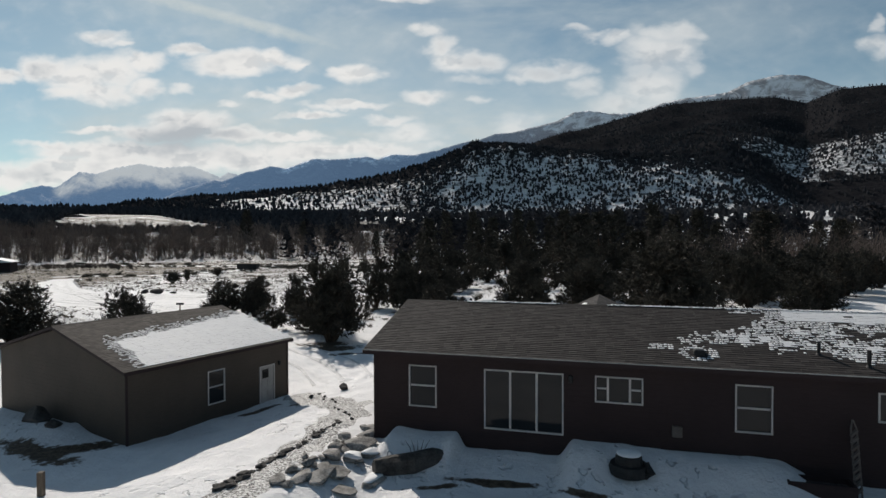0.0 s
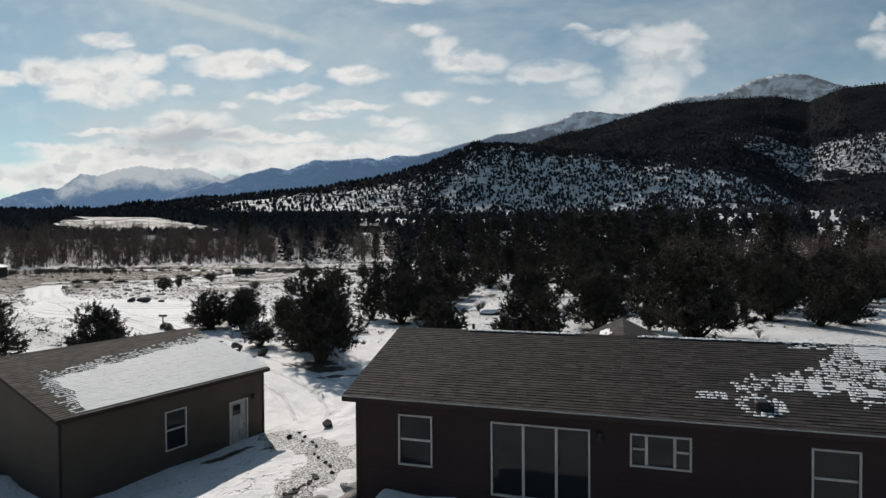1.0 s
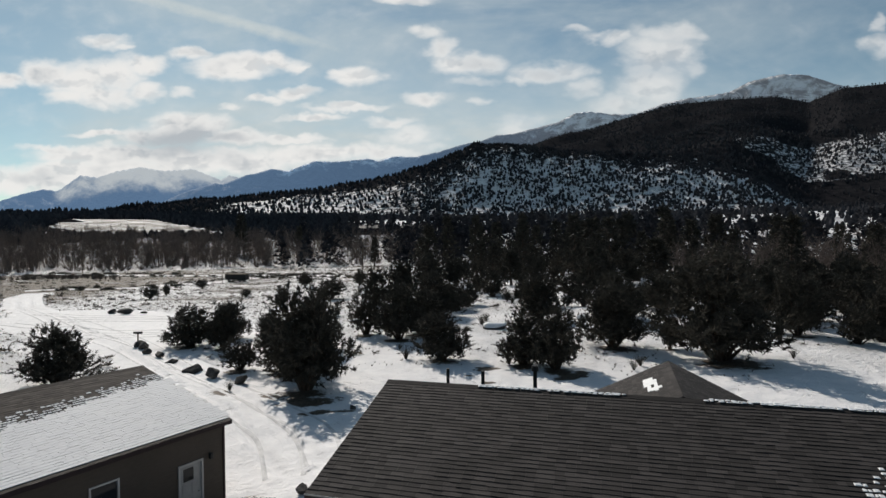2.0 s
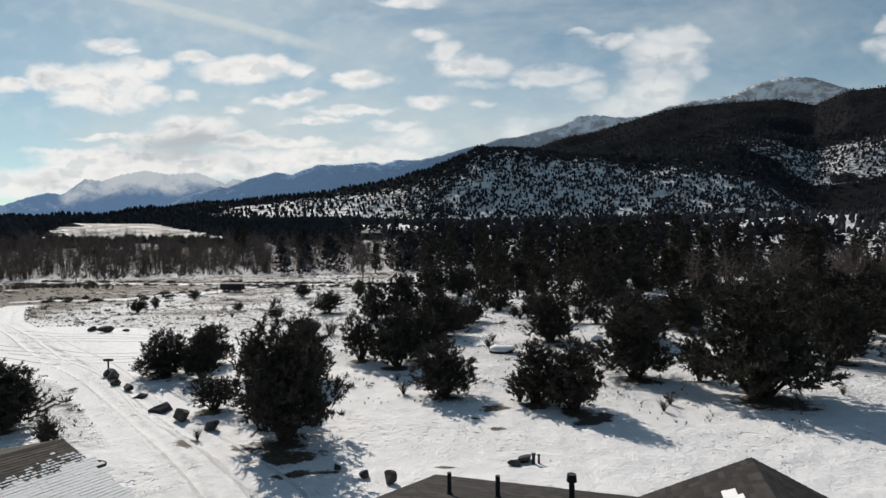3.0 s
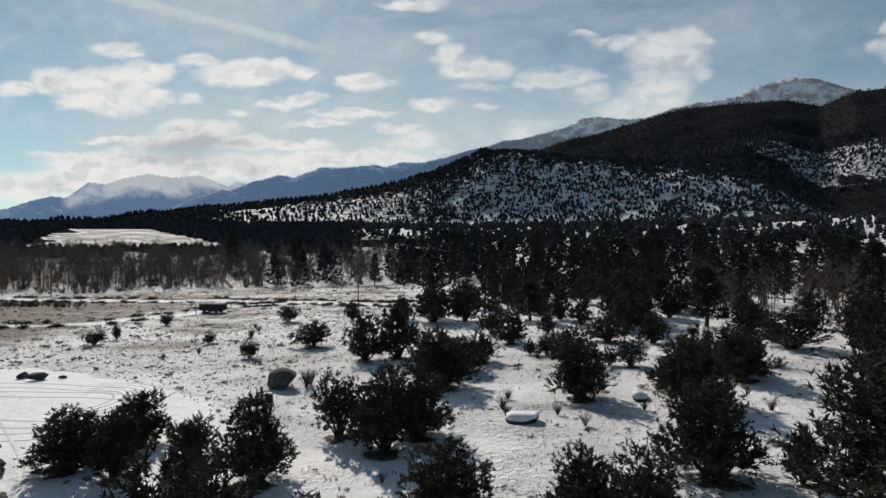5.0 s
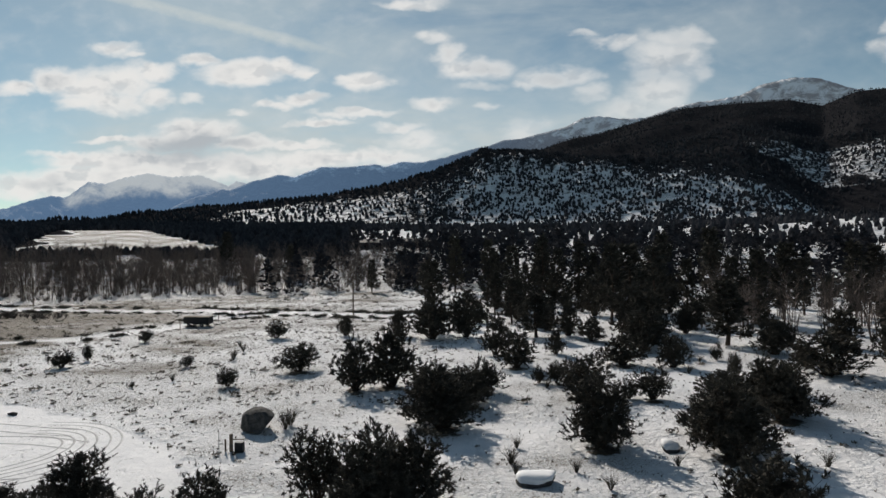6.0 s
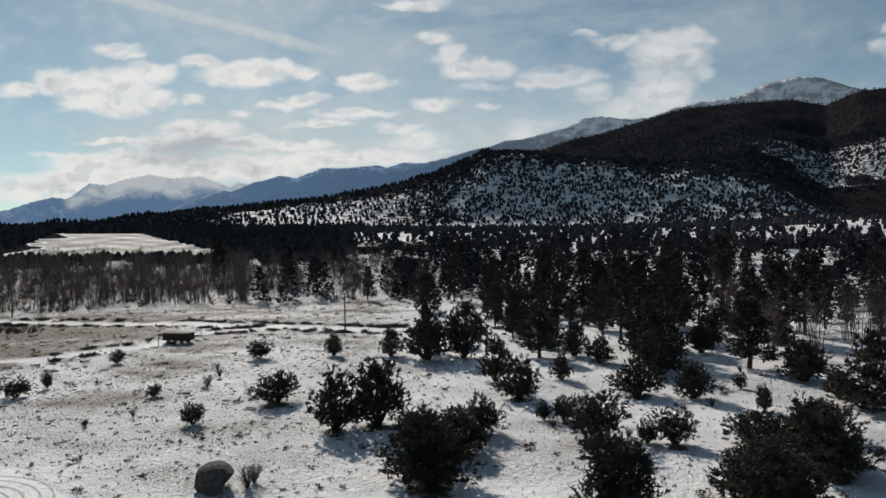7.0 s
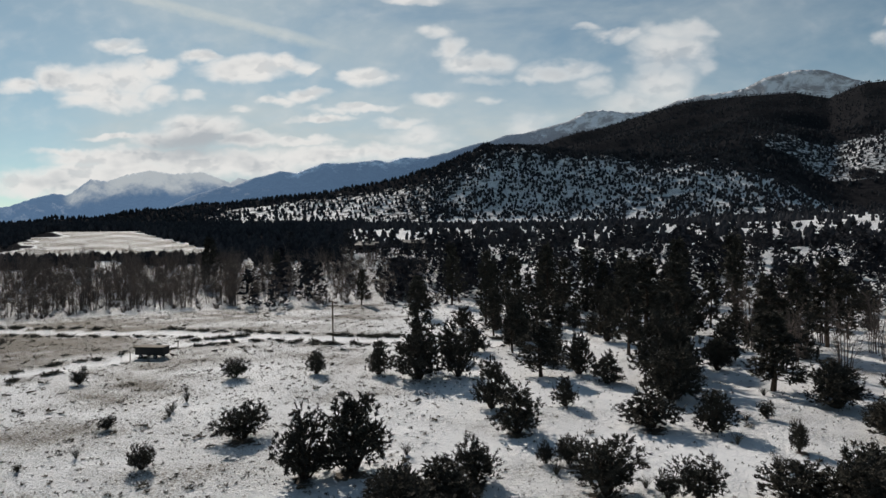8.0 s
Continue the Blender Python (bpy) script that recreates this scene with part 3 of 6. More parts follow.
def make_ground():
    az = np.concatenate([np.radians(np.linspace(-50, 50, 480)), np.radians(np.linspace(50, 310, 90))[1:-1]])
    r = np.concatenate([[0.0], np.geomspace(1.5, 3300, 350)])
    # rings about a place a little behind the house
    cx, cy = 4.0, -8.0
    a, rr = np.meshgrid(az, r[1:])
    x = cx + rr * (np.cos(a) * AHEAD.x + np.sin(a) * RIGHT.x)
    y = cy + rr * (np.cos(a) * AHEAD.y + np.sin(a) * RIGHT.y)
    x, y = np.concatenate([[cx], x.ravel()]), np.concatenate([[cy], y.ravel()])
    z = ground_height(x, y)
    na, nr = len(az), len(r) - 1
    i, j = np.meshgrid(np.arange(nr - 1), np.arange(na), indexing="ij")
    k = (j + 1) % na
    quads = np.stack([1 + i * na + j, 1 + i * na + k, 1 + (i + 1) * na + k, 1 + (i + 1) * na + j], -1).reshape(-1, 4)[:, ::-1]
    faces = quads.tolist() + [(0, 1 + (q + 1) % na, 1 + q) for q in range(na)]
    ob = raw("ground", np.stack([x, y, z], 1).tolist(), faces, M_LAND, smooth=True)
    me = ob.data
    bm = bmesh.new()
    bm.from_mesh(me)
    bmesh.ops.recalc_face_normals(bm, faces=bm.faces)
    if sum(f.normal.z for f in bm.faces) < 0:
        bmesh.ops.reverse_faces(bm, faces=bm.faces)
    bm.to_mesh(me)
    bm.free()
    d, l, rad, bearing = bearings(x, y)
    # land cover: 0 none, 1 full
    t, off = drive(x, y)
    lane = np.maximum(along(x, y, LANE, 2.2)[0], along(x, y, SIDE_LANE, 1.6)[0])
    road = np.maximum(t, lane)
    meadow = step(l, 6, -22) * step(rad, 45, 70) * step(rad, 330, 200)
    grass = 0.335 + 0.065 * meadow + 0.055 * wave(x, y, 22, 21) + 0.05 * wave(x, y, 7, 22)
    grass = grass + 0.13 * step(l, -45, -75) * step(rad, 80, 120) * step(rad, 200, 150)
    grass = grass + 0.05 * step(l, 6, -22) * step(rad, 95, 130)
    grass = np.where(rad > 190, 0.37 + 0.05 * wave(x, y, 60, 23) + 0.07 * step(bearing, 6, -6) * step(rad, 300, 285), grass)
    grass = grass * (1 - t) * (1 - 0.35 * lane) * step(np.hypot(x - 2, y - 4), 16, 34)
    depth = step(rad, 330, 540)
    edge = 1.2 * wave(x, y, 45, 25)
    field = step(bearing + edge, -36 + 3 * depth, -34 + 3 * depth) * step(bearing + edge, -18.5 - 7 * depth, -20.5 - 7 * depth) * step(rad, 322, 332) * step(rad + 25 * wave(x, y, 60, 26), 580, 540)
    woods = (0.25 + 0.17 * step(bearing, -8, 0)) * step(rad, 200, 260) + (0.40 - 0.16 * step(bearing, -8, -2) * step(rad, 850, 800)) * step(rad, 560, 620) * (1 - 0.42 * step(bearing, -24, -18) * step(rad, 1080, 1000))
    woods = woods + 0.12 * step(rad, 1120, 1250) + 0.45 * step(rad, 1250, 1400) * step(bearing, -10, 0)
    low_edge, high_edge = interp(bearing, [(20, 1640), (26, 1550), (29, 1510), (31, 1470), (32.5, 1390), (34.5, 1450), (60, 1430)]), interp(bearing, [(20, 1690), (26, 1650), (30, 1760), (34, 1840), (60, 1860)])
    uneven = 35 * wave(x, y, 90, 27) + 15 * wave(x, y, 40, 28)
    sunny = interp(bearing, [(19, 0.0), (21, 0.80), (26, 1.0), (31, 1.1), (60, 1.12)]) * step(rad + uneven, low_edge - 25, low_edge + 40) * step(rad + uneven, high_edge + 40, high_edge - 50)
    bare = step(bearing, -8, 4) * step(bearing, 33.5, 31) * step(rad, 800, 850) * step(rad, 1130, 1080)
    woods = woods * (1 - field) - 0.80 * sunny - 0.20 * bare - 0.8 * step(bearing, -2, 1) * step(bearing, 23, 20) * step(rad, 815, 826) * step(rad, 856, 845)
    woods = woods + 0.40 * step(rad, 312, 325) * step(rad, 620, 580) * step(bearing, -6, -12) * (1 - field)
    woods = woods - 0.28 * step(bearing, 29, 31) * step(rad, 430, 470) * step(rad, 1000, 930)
    # unseen ground behind is made dark to weaken the snow's bounce
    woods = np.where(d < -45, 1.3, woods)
    grass = np.where(field > 0.5, 0.48 + 0.05 * wave(x, y, 35, 24), grass)
    grass = grass * step(np.hypot((x + 45) / 22, (y - 41 + 0.25 * (x + 45)) / 9.5) + 0.12 * wave(x, y, 5, 15), 0.7, 1.25)
    soil = np.zeros_like(x)
    for px, py, w, h, turn in PATCHES:
        c, v = math.cos(math.radians(turn)), math.sin(math.radians(turn))
        q = ((x - px) * c + (y - py) * v) / w, ((y - py) * c - (x - px) * v) / h
        soil = np.maximum(soil, 0.68 * np.exp(-(q[0] ** 2 + q[1] ** 2) * 0.8))
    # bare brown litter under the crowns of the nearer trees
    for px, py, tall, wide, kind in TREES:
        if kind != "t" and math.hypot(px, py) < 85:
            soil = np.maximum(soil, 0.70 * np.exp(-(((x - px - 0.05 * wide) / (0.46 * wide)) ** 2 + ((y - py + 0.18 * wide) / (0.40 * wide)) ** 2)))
    gravel = 0.70 * along(x + 0.3 * wave(x, y, 1.3, 91), y + 0.3 * wave(x, y, 1.6, 92), GRAVEL, 0.85)[0]
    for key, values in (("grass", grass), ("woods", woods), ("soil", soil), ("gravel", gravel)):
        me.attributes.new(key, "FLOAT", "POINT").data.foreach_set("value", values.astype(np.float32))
    return tagged(ob, "snow-covered ground with dry grass and wooded hills", "ground", kind="structure")


GRAVEL = [(-2.2, -7.5), (-2.0, -3.8), (-2.1, -2.0), (-2.15, -0.3), (-2.2, 1.6), (-2.8, 3.9), (-5.0, 4.9), (-6.6, 6.2)]
ground = make_ground()


def make_range(name, table, radius, lo, hi, seed, air, snowline, cap, label):
    az = np.linspace(lo, hi, 620)
    f = np.linspace(0, 1, 48)
    a, ff = np.meshgrid(az, f)
    crest = interp(a, table) * radius * np.cos(np.radians(a)) + 11
    rng = radius - 700 * (1 - ff)
    dx, dy = np.cos(np.radians(a)), np.sin(np.radians(a))
    x, y = rng * (dx * AHEAD.x + dy * RIGHT.x), rng * (dx * AHEAD.y + dy * RIGHT.y)
    ridge = 26 * wave(x, y, 330, seed) + 15 * wave(x, y, 120, seed + 1) + 6 * wave(x, y, 45, seed + 2)
    z = -60 + (crest + 60) * ff ** 1.15 + ridge * 3.2 * ff * (1 - ff) + 2.2 * wave(x, y, 40, seed + 3) * ff
    back_x, back_y = x[-1] * 1.05, y[-1] * 1.05
    x, y, z = np.vstack([x, back_x]), np.vstack([y, back_y]), np.vstack([z, z[-1] * 0 - 60])
    na, nr = len(az), len(f) + 1
    i, j = np.meshgrid(np.arange(nr - 1), np.arange(na - 1), indexing="ij")
    faces = np.stack([i * na + j, i * na + j + 1, (i + 1) * na + j + 1, (i + 1) * na + j], -1).reshape(-1, 4)[:, ::-1]
    ob = raw(name, np.stack([x.ravel(), y.ravel(), z.ravel()], 1).tolist(), faces.tolist(), M_PEAK, smooth=True)
    turn = np.degrees(np.arctan2((x * RIGHT.x + y * RIGHT.y), (x * AHEAD.x + y * AHEAD.y))).ravel()
    height = np.clip(z.ravel() / np.maximum(interp(turn, table) * radius * np.cos(np.radians(turn)), 50), 0, 1.2)
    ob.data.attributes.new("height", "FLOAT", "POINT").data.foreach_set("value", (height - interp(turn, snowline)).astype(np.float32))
    # how strongly the painted haze and cloud cap glow, by bearing
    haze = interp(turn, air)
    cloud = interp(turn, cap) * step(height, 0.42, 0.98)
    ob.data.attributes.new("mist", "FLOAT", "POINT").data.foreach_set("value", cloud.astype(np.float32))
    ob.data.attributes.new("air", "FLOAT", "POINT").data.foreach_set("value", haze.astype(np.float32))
    return tagged(ob, label, "mountains", kind="structure")


# where snow begins on the slopes, by bearing, against the crest's height
SNOWLINE = [(-60, 0.35), (-19, 0.42), (-16, 0.38), (-12, 0.28), (-9, 0.34), (-4, 0.22), (-1, 0.42), (3, 0.42), (7, 0.32), (11, 0.18), (14, 0.12), (18, 0.0), (60, 0.0)]
HIGH_SNOW = [(-60, 0.5), (-38, 0.6), (-33, 0.5), (-28, 0.42), (60, 0.4)]
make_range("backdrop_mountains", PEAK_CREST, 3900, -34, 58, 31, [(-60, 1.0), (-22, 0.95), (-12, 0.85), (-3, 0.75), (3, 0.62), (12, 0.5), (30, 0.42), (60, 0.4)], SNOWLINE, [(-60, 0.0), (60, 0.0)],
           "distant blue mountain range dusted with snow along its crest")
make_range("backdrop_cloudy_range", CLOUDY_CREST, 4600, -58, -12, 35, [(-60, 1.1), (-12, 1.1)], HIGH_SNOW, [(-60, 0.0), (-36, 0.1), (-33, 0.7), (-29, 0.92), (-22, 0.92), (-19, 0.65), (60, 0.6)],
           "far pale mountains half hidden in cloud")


# ---- tyre tracks on the packed snow ----
def tyre_track(points, gauge=1.6, width=0.2, mat=M_TRACK):
    """Two pressed strips, smooth along the points, lying on the ground."""
    tree = BVHTree.FromPolygons([v.co for v in ground.data.vertices], [p.vertices[:] for p in ground.data.polygons]) if not GROUND_TREE else GROUND_TREE[0]
    GROUND_TREE[:] = [tree]
    pts = np.array(points, float)
    s = np.concatenate([[0], np.cumsum(np.hypot(*np.diff(pts, axis=0).T))])
    for turn in range(2):
        fine = np.arange(0, s[-1], 0.5)
        pts = np.stack([np.interp(fine, s, pts[:, 0]), np.interp(fine, s, pts[:, 1])], 1)
        for smooth_pass in range(6):
            pts[1:-1] = 0.25 * pts[:-2] + 0.5 * pts[1:-1] + 0.25 * pts[2:]
        s = np.concatenate([[0], np.cumsum(np.hypot(*np.diff(pts, axis=0).T))])
    way = np.gradient(pts, axis=0)
    way /= np.linalg.norm(way, axis=1)[:, None] + 1e-9
    side = np.stack([-way[:, 1], way[:, 0]], 1)
    verts, faces = [], []
    for lane in (-gauge / 2, gauge / 2):
        base = len(verts)
        for p, q in zip(pts, side):
            for edge in (-width / 2, 0.0, width / 2):
                at = p + q * (lane + edge)
                hit = tree.ray_cast(Vector((at[0], at[1], 50)), Vector((0, 0, -1)))[0]
                verts.append((at[0], at[1], hit.z + (0.006 if edge else 0.02)))
        for k in range(len(pts) - 1):
            for e in range(2):
                i = base + 3 * k + e
                faces.append((i, i + 1, i + 4, i + 3))
    return tagged(raw("tyre_track", verts, faces, mat), "grey tyre tracks pressed into packed snow", "tracks", kind="structure")


GROUND_TREE = []
tyre_track([(-60.0, 38.5), (-50.0, 37.6), (-44.0, 37.1), (-39.0, 37.3), (-36.0, 39.0)], mat=M_RUT)
tyre_track([(-52.0, 35.0), (-44.0, 33.8), (-38.0, 34.6), (-35.0, 37.0)], mat=M_RUT)
tyre_track([(-66.0, 46.5), (-57.4, 45.4), (-48.0, 47.0), (-41.0, 47.4)], mat=M_RUT)
tyre_track([(-58.0, 42.0), (-50.0, 43.6), (-44.0, 45.2), (-38.0, 45.0)], mat=M_RUT)
for turning in (7.6, 5.9, 4.4):
    tyre_track([(-43.2 + turning * math.cos(0.2 * k - 0.7), 42.6 + 0.92 * turning * math.sin(0.2 * k - 0.7)) for k in range(15)], 0.75, 0.16, M_RUT)
tyre_track([(-6.2, 8.6), (-9.5, 13.2), (-14.5, 16.6), (-23.0, 22.2), (-33.0, 28.4), (-46.0, 35.0), (-59.0, 42.6), (-75.0, 51.5)])
tyre_track([(-4.8, 9.0), (-8.2, 14.6), (-13.8, 18.2), (-24.0, 24.0), (-33.0, 30.4), (-44.0, 37.0), (-60.0, 45.0)])


# ---- trees ----
def tufts(centres, outs, size, blades, rng, width=0.5):
    """Sprays of needles: narrow leaves that stand out from each centre. Returns vertices and triangles."""
    n = len(centres) * blades
    c = np.repeat(centres, blades, 0)
    o = np.repeat(outs, blades, 0)
    way = o * 0.9 + rng.normal(0, 0.7, (n, 3))
    way /= np.linalg.norm(way, axis=1)[:, None] + 1e-9
    side = np.cross(way, rng.normal(0, 1, (n, 3)))
    side /= np.linalg.norm(side, axis=1)[:, None] + 1e-9
    length = size * rng.uniform(0.55, 1.2, (n, 1))
    a = c - way * length * 0.2 + side * length * width * 0.5
    b = c + way * length * 0.1 - side * length * width * 0.5
    t = c + way * length
    verts = np.stack([a, b, t], 1).reshape(-1, 3)
    return verts, np.arange(n * 3).reshape(-1, 3)


def lobes_of(kind, rng):
    """The rounded masses that make up a crown: centre and half sizes, in a crown one wide and one high."""
    rows = []
    if kind == "p":      # pinyon: a broad uneven dome of heaped masses on short stems
        turn = rng.uniform(0, 6.28)
        for k in range(6):
            a = turn + k * 1.047 + rng.normal(0, 0.2)
            r, z, s = rng.uniform(0.24, 0.34), rng.uniform(0.20, 0.44), rng.uniform(0.16, 0.23)
            rows.append((r * math.cos(a), r * math.sin(a), z, s, s * rng.uniform(0.95, 1.25)))
        for k in range(4):
            a = turn + k * 1.57 + rng.normal(0, 0.4)
            r, z, s = rng.uniform(0.10, 0.20), rng.uniform(0.55, 0.74), rng.uniform(0.15, 0.22)
            rows.append((r * math.cos(a), r * math.sin(a), z, s, s * rng.uniform(0.95, 1.2)))
        rows.append((rng.normal(0, 0.05), rng.normal(0, 0.05), 0.80, 0.16, 0.19))
        for k in range(3):
            a = turn + 0.5 + k * 2.1
            rows.append((0.16 * math.cos(a), 0.16 * math.sin(a), 0.22, 0.20, 0.17))
        rows.append((0.0, 0.0, 0.45, 0.28, 0.30))
    else:                # juniper: upright flames from one foot
        for k in range(8):
            a, r = k * 2.4 + rng.normal(0, 0.3), 0.28 * math.sqrt((k + 0.4) / 8)
            z = rng.uniform(0.30, 0.62) - 0.5 * r
            rows.append((r * math.cos(a), r * math.sin(a), z, rng.uniform(0.13, 0.19), rng.uniform(0.24, 0.36)))
        rows.append((0.0, 0.0, 0.32, 0.26, 0.28))
    return rows


def bushy_crown(kind, seed, tips, shoots, per, rng, W, H, bm, r0):
    """Stems forked to the masses of the crown, and shoots set over them."""
    centres, outs = [], []
    rows = lobes_of(kind, rng)
    share = [s * s for *_, s, _ in rows]
    for (x, y, z, s, t), part_of in zip(rows, share):
        c = np.array([x * W, y * W, z * H])
        knee = np.array([x * W * 0.45, y * W * 0.45, z * H * 0.42])
        foot = np.array([x * W * 0.10, y * W * 0.10, -0.15])
        tube(bm, [tuple(foot), tuple(knee), tuple(c)], [r0 * 0.75, r0 * 0.45, r0 * 0.14], 5)
        n = max(int(tips * shoots * part_of / sum(share)), 6)
        for k in range(n):
            out = rng.normal(0, 1, 3)
            out /= np.linalg.norm(out)
            deep = rng.uniform(0.35, 1.0) ** 0.45
            start = c + out * np.array([s * W, s * W, t * H]) * deep * rng.uniform(0.75, 1.06)
            if start[2] < 0.05 * H or (start[2] < 0.13 * H and rng.uniform() < 0.5):
                continue
            way = out * np.array([0.75, 0.75, 0.4]) + rng.normal(0, 0.30, 3) + np.array([0, 0, 0.55])
            way /= np.linalg.norm(way)
            reach = W * (0.075 * rng.uniform(0.4, 1.4) + (0.07 if k % 6 == 0 and out[2] > -0.2 else 0.0))
            if k % 9 == 0:
                tube(bm, [tuple(knee * 0.4 + c * 0.6), tuple(start)], [r0 * 0.14, r0 * 0.05], 3)
            for q in range(per):
                centres.append(start + way * reach * (q + rng.uniform(0, 0.8)) / per + rng.normal(0, 0.006 * W, 3))
                outs.append(way * 0.9 + np.array([0, 0, 0.15]))
    return centres, outs


def tall_crown(seed, tips, shoots, per, rng, W, H, bm, r0):
    """One straight stem with rough tiers of level limbs, fuller on one side than another."""
    lean = rng.uniform(-0.05, 0.05, 2) * H
    stem = [(lean[0] * f ** 2 + 0.02 * W * math.sin(7 * f + seed), lean[1] * f ** 2, H * f * 0.93 - 0.15 * (f == 0)) for f in np.linspace(0, 1, 6)]
    tube(bm, stem, [r0 * (1 - 0.9 * f) for f in np.linspace(0, 1, 6)], 7)
    lobes, phase = rng.uniform(0.5, 1.2, 8), rng.uniform(0, 6.28, 2)
    centres, outs = [], []
    for k in range(tips):
        f = 0.18 + 0.79 * (k + rng.uniform(0, 1)) / tips
        ang = k * 2.39996 + rng.normal(0, 0.45)
        bulge = lobes[int((ang % 6.2832) / 6.2832 * 8) % 8] * (1 + 0.3 * math.sin(2 * ang + phase[0]) * math.sin(17 * f + phase[1]))
        rad = 0.5 * W * (1 - f) ** 0.62 * (0.45 + 0.55 * min((f - 0.12) * 5, 1)) * bulge * rng.uniform(0.6, 1.05)
        axis = np.array([lean[0] * f ** 2, lean[1] * f ** 2, 0.0])
        base = axis + np.array([0, 0, H * max(f - 0.03, 0.03)])
        out = np.array([math.cos(ang), math.sin(ang), 0.0])
        tip = axis + out * rad + np.array([0, 0, H * f - 0.06 * rad])
        mid = base * 0.45 + tip * 0.55 - np.array([0, 0, 0.10 * rad])
        if k % 3 == 0:
            tube(bm, [tuple(base), tuple(mid), tuple(tip)], [r0 * 0.30, r0 * 0.18, r0 * 0.05], 3)
        for q in range(shoots):
            u = 1.0 - 0.6 * rng.uniform(0, 1) ** 1.5
            start = mid + (tip - mid) * (2 * u - 1) if u > 0.5 else base + (mid - base) * 2 * u
            way = out * 0.6 + rng.normal(0, 0.42, 3) + np.array([0, 0, 0.2])
            way /= np.linalg.norm(way)
            reach = 0.10 * W * rng.uniform(0.35, 1.35)
            for c in range(per):
                centres.append(start + way * reach * (c + rng.uniform(0, 0.8)) / per + rng.normal(0, 0.008 * W, 3))
                outs.append(way * 0.9 + np.array([0, 0, 0.15]))
    return centres, outs


def make_tree(kind, seed, tips, shoots, per, blades, name, label, size=0.26):
    """A tree of its kind at a usual size: stem, limbs, and shoots set with needles; scaled where it stands."""
    rng = np.random.RandomState(seed)
    tree = thing(name, Matrix.Identity(4), label, "tree", "trees on the snowy flat")
    W, H = {"p": (5.0, 5.0), "j": (4.0, 3.5), "t": (6.0, 12.0)}[kind]
    bm = bmesh.new()
    r0 = 0.030 * H if kind != "t" else 0.018 * H
    centres, outs = tall_crown(seed, tips, shoots, per, rng, W, H, bm, r0) if kind == "t" else bushy_crown(kind, seed, tips, shoots, per, rng, W, H, bm, r0)
    part("trunk", bm, M_BARK, tree, "rough grey-brown bark" if kind == "t" else "")
    v, f = tufts(np.array(centres), np.array(outs), size, blades, rng, 0.30 if size < 0.3 else 0.42)
    raw("crown", v.tolist(), f.tolist(), M_NEEDLE, tree)
    tree["size"] = (W, H)
    return tree


LABELS = {"p": "dark green bushy pinyon pine standing in snow", "j": "low dark juniper bush growing from the snow",
          "t": "tall dark ponderosa pine with bare lower trunk"}
FULL = {"p": [make_tree("p", 40 + s, 220, 5, 5, 5, "pinyon_pine", LABELS["p"], 0.24) for s in range(4)],
        "j": [make_tree("j", 50 + s, 120, 4, 5, 5, "juniper_bush", LABELS["j"], 0.19) for s in range(3)],
        "t": [make_tree("t", 60 + s, 190, 4, 4, 4, "ponderosa_pine", LABELS["t"], 0.34) for s in range(3)]}
MEDIUM = [make_tree("p", 90 + s, 130, 4, 4, 4, "pinyon_pine", LABELS["p"], 0.30) for s in range(4)]
LIGHT = {"p": [make_tree("p", 70 + s, 100, 3, 3, 3, "pinyon_pine", LABELS["p"], 0.48) for s in range(3)],
         "t": [make_tree("t", 80 + s, 120, 3, 3, 3, "ponderosa_pine", LABELS["t"], 0.55) for s in range(3)]}
USED = set()


def plant(models, x, y, height, width, rng):
    """Set one of the models down with its height and width; the first use takes the model itself."""
    model = models[rng.randint(len(models))]
    w, h = model["size"]
    z = float(ground_height(x, y))
    m = Matrix.LocRotScale((x, y, z - 0.03), Euler((0, 0, rng.uniform(0, 6.28))), (width / w, width / w, height / h))
    if model.name in USED:
        return copy_thing(model, m @ Matrix.Diagonal((*(1 / v for v in model.scale), 1)))
    USED.add(model.name)
    model.matrix_basis = m
    return model


rng = np.random.RandomState(5)
for x, y, height, width, kind in TREES:
    far_off = math.hypot(x, y) > 122
    models = LIGHT["t" if kind == "t" else "p"] if far_off and kind != "j" else MEDIUM if kind == "p" and math.hypot(x, y) > 68 else FULL[kind]
    plant(models, x, y, height * 0.93, width * 1.13, rng)


def far_trees(name, spots, heights, rng, mat, label, sides=5, slim=0.42):
    """Many far trees as one mesh: uneven stacked cones."""
    n = len(spots)
    verts, faces = [], []
    for k in range(n):
        x, y, z = spots[k]
        h = heights[k]
        base = len(verts)
        turn = rng.uniform(0, 6.28)
        tiers = ((0.02, 0.8), (0.38, 1.0), (0.72, 0.6))
        for f, w in tiers:
            for q in range(sides):
                a = turn + q * 6.2832 / sides + rng.normal(0, 0.2)
                rr = h * slim * 0.5 * w * rng.uniform(0.65, 1.25)
                verts.append((x + rr * math.cos(a), y + rr * math.sin(a), z + h * (f + rng.uniform(-0.05, 0.05))))
        verts.append((x + rng.normal(0, 0.03) * h, y, z + h))
        for t in range(2):
            for q in range(sides):
                p, r = base + t * sides + q, base + t * sides + (q + 1) % sides
                faces.append((p, r, r + sides, p + sides))
        for q in range(sides):
            faces.append((base + 2 * sides + q, base + 2 * sides + (q + 1) % sides, base + 3 * sides))
    ob = raw(name, verts, faces, mat)
    return tagged(ob, label, "woods", kind="stuff")


